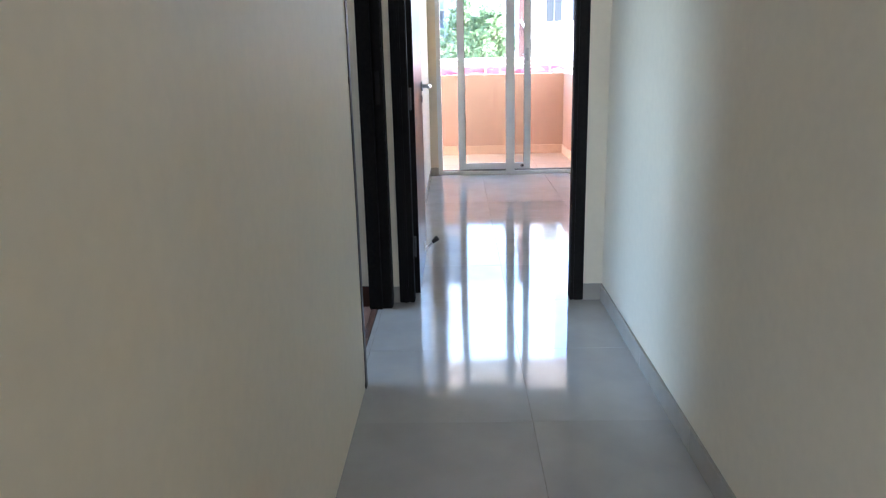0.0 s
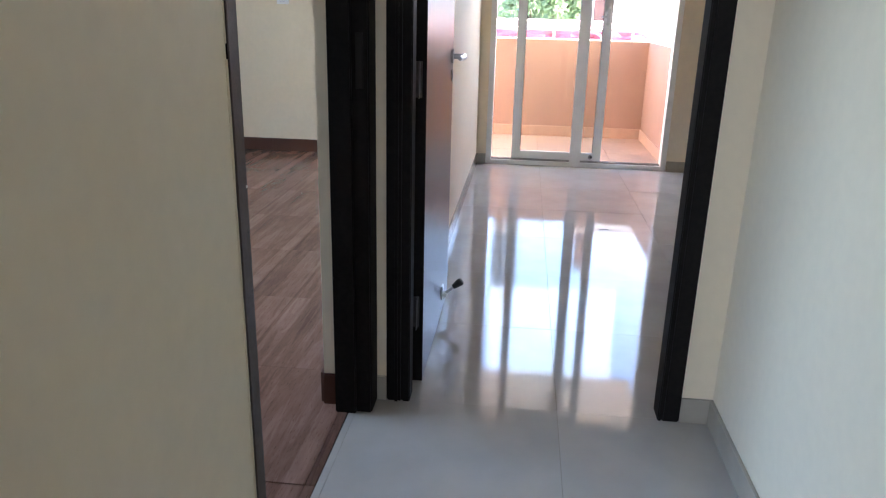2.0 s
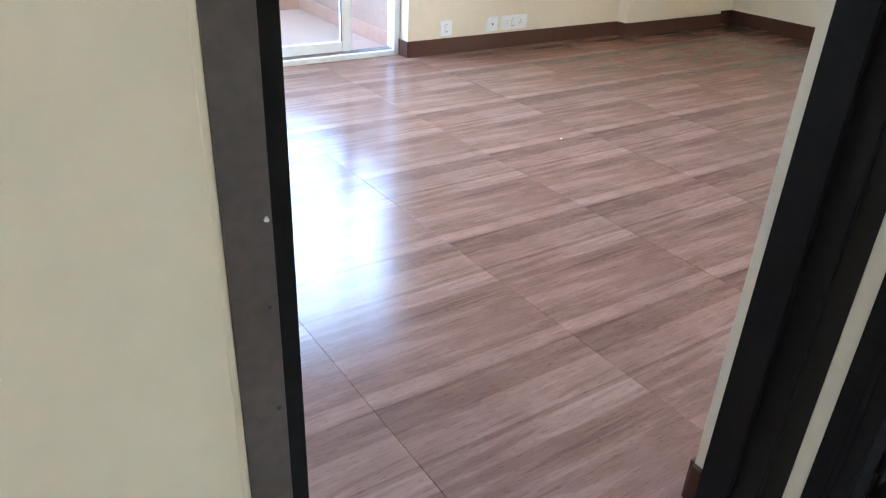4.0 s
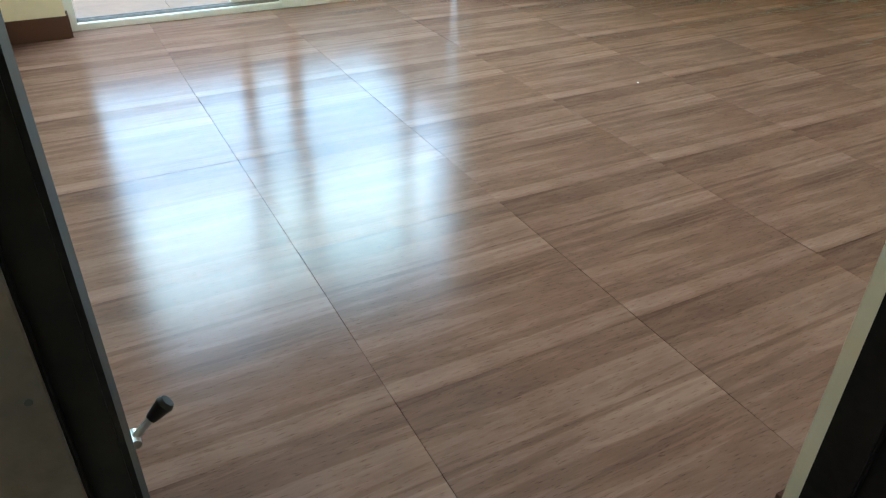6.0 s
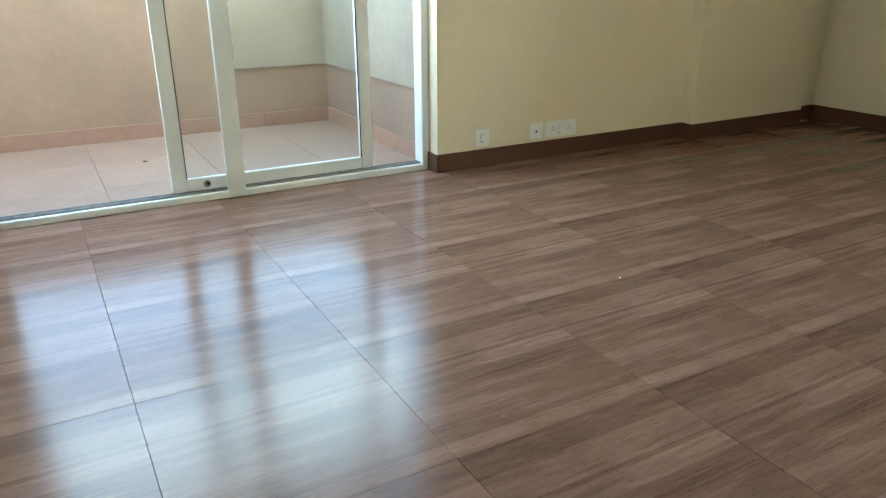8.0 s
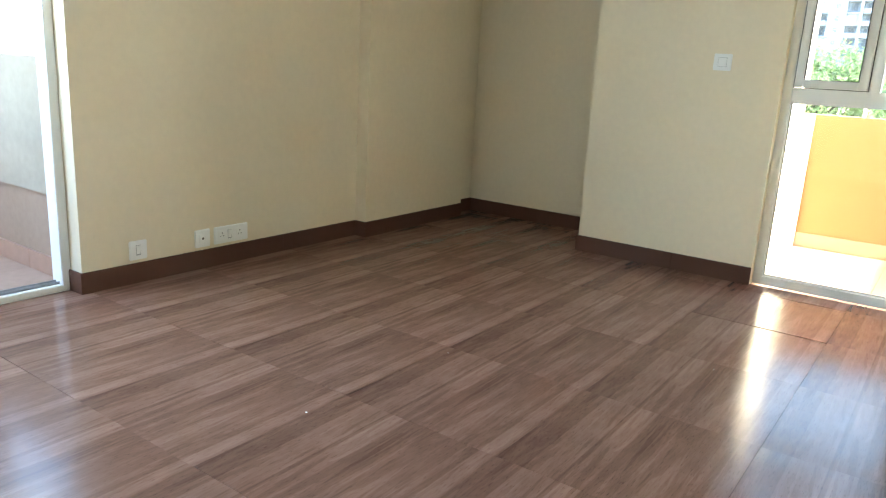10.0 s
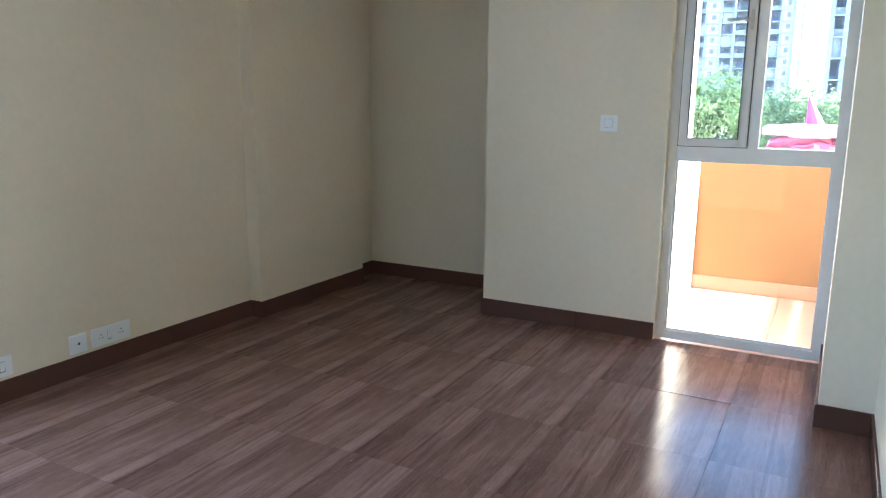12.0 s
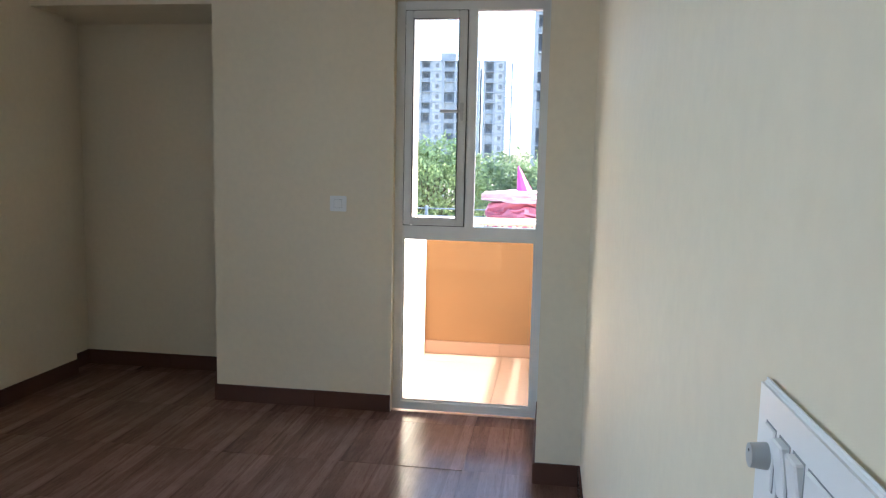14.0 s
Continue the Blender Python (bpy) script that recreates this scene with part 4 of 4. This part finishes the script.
part("wall", bm_box(0, 0, 0, 8.6, 0.15, 3.65), CONCRETE_PALE, fence)
for k in range(9):
    part("post", bm_box(0.1 + 1.05 * k, 0.04, 3.65, 0.18 + 1.05 * k, 0.12, 4.32), CONCRETE, fence)
for z in (3.85, 4.05, 4.25):
    part("wire", bm_cyl((0.1, 0.08, z), (8.5, 0.08, z), 0.018, seg=6), CONCRETE, fence)


# ---- floor tiles ----
def tiles(parent, material, x0, y0, sx, sy, area, z_top, thick, bevel, name="tile", gap=0.0015, tilt=0.0008, fall=0.0):
    """Tiles of a grid through (x0, y0), cut off at the area's edges, laid a hair out of true; whole ones share a mesh."""
    rng = random.Random(8)
    ax, ay, bx, by = area
    shared = {}
    for i in range(math.floor((ax - x0) / sx), math.ceil((bx - x0) / sx)):
        for j in range(math.floor((ay - y0) / sy), math.ceil((by - y0) / sy)):
            cx, cy = x0 + (i + 0.5) * sx, y0 + (j + 0.5) * sy
            l, r = max(-sx / 2 + gap / 2, ax - cx), min(sx / 2 - gap / 2, bx - cx)
            d, u = max(-sy / 2 + gap / 2, ay - cy), min(sy / 2 - gap / 2, by - cy)
            if r - l < 0.004 or u - d < 0.004:
                continue
            key = tuple(round(q, 4) for q in (l, d, r, u))
            if key not in shared:
                bm = bm_box(l, d, -thick, r, u, 0, bevel=bevel, seg=1)
                if fall:
                    top = max(bm.faces, key=lambda f: f.calc_center_median().z)
                    ring = bmesh.ops.inset_individual(bm, faces=[top], thickness=min(0.06, (r - l) / 3, (u - d) / 3))
                    bmesh.ops.translate(bm, verts=top.verts[:], vec=(0, 0, fall))
                me = bpy.data.meshes.new(name)
                bm.to_mesh(me)
                bm.free()
                if fall:
                    smooth(me, 20)
                me.materials.append(material)
                shared[key] = me
            ob = new(name, shared[key])
            ob.location = (cx, cy, z_top)
            ob.rotation_euler = (rng.gauss(0, tilt), rng.gauss(0, tilt), 0)
            ob.parent = parent


tiles(floor_wood, WOODTILE, -1.233, 3.943, 0.603, 0.606, (WX - 0.1, SY, EX + 0.083, R1N + 0.2), 0.0, 0.010, 0.0004, "wood_tile", gap=0.0010, tilt=0.0022, fall=0.0008)
tiles(floor_wood, WOODTILE, -1.233, 3.943, 0.603, 0.606, (WX - 0.1, R1N + 0.2, -1.19, NY), 0.0, 0.010, 0.0004, "wood_tile", gap=0.0010, tilt=0.0022, fall=0.0008)
tiles(floor_tiled, TILE, 0.622, 3.802, 0.600, 0.600, (EX + 0.085, -1.3, R1E, R1N + 0.02), 0.0, 0.010, 0.0004, "tile", gap=0.0006)
tiles(bal_n, PINKTILE, 0.02, 8.95, 0.60, 0.60, (-1.19, R1N + 0.2, 1.63, BN), BZ, 0.008, 0.001, "tile", gap=0.002)
tiles(bal_w, PINKTILE, -4.7, 3.5, 0.60, 0.60, (-5.30, 2.9, WX - 0.21, 5.80), BZ, 0.008, 0.001, "tile", gap=0.002)
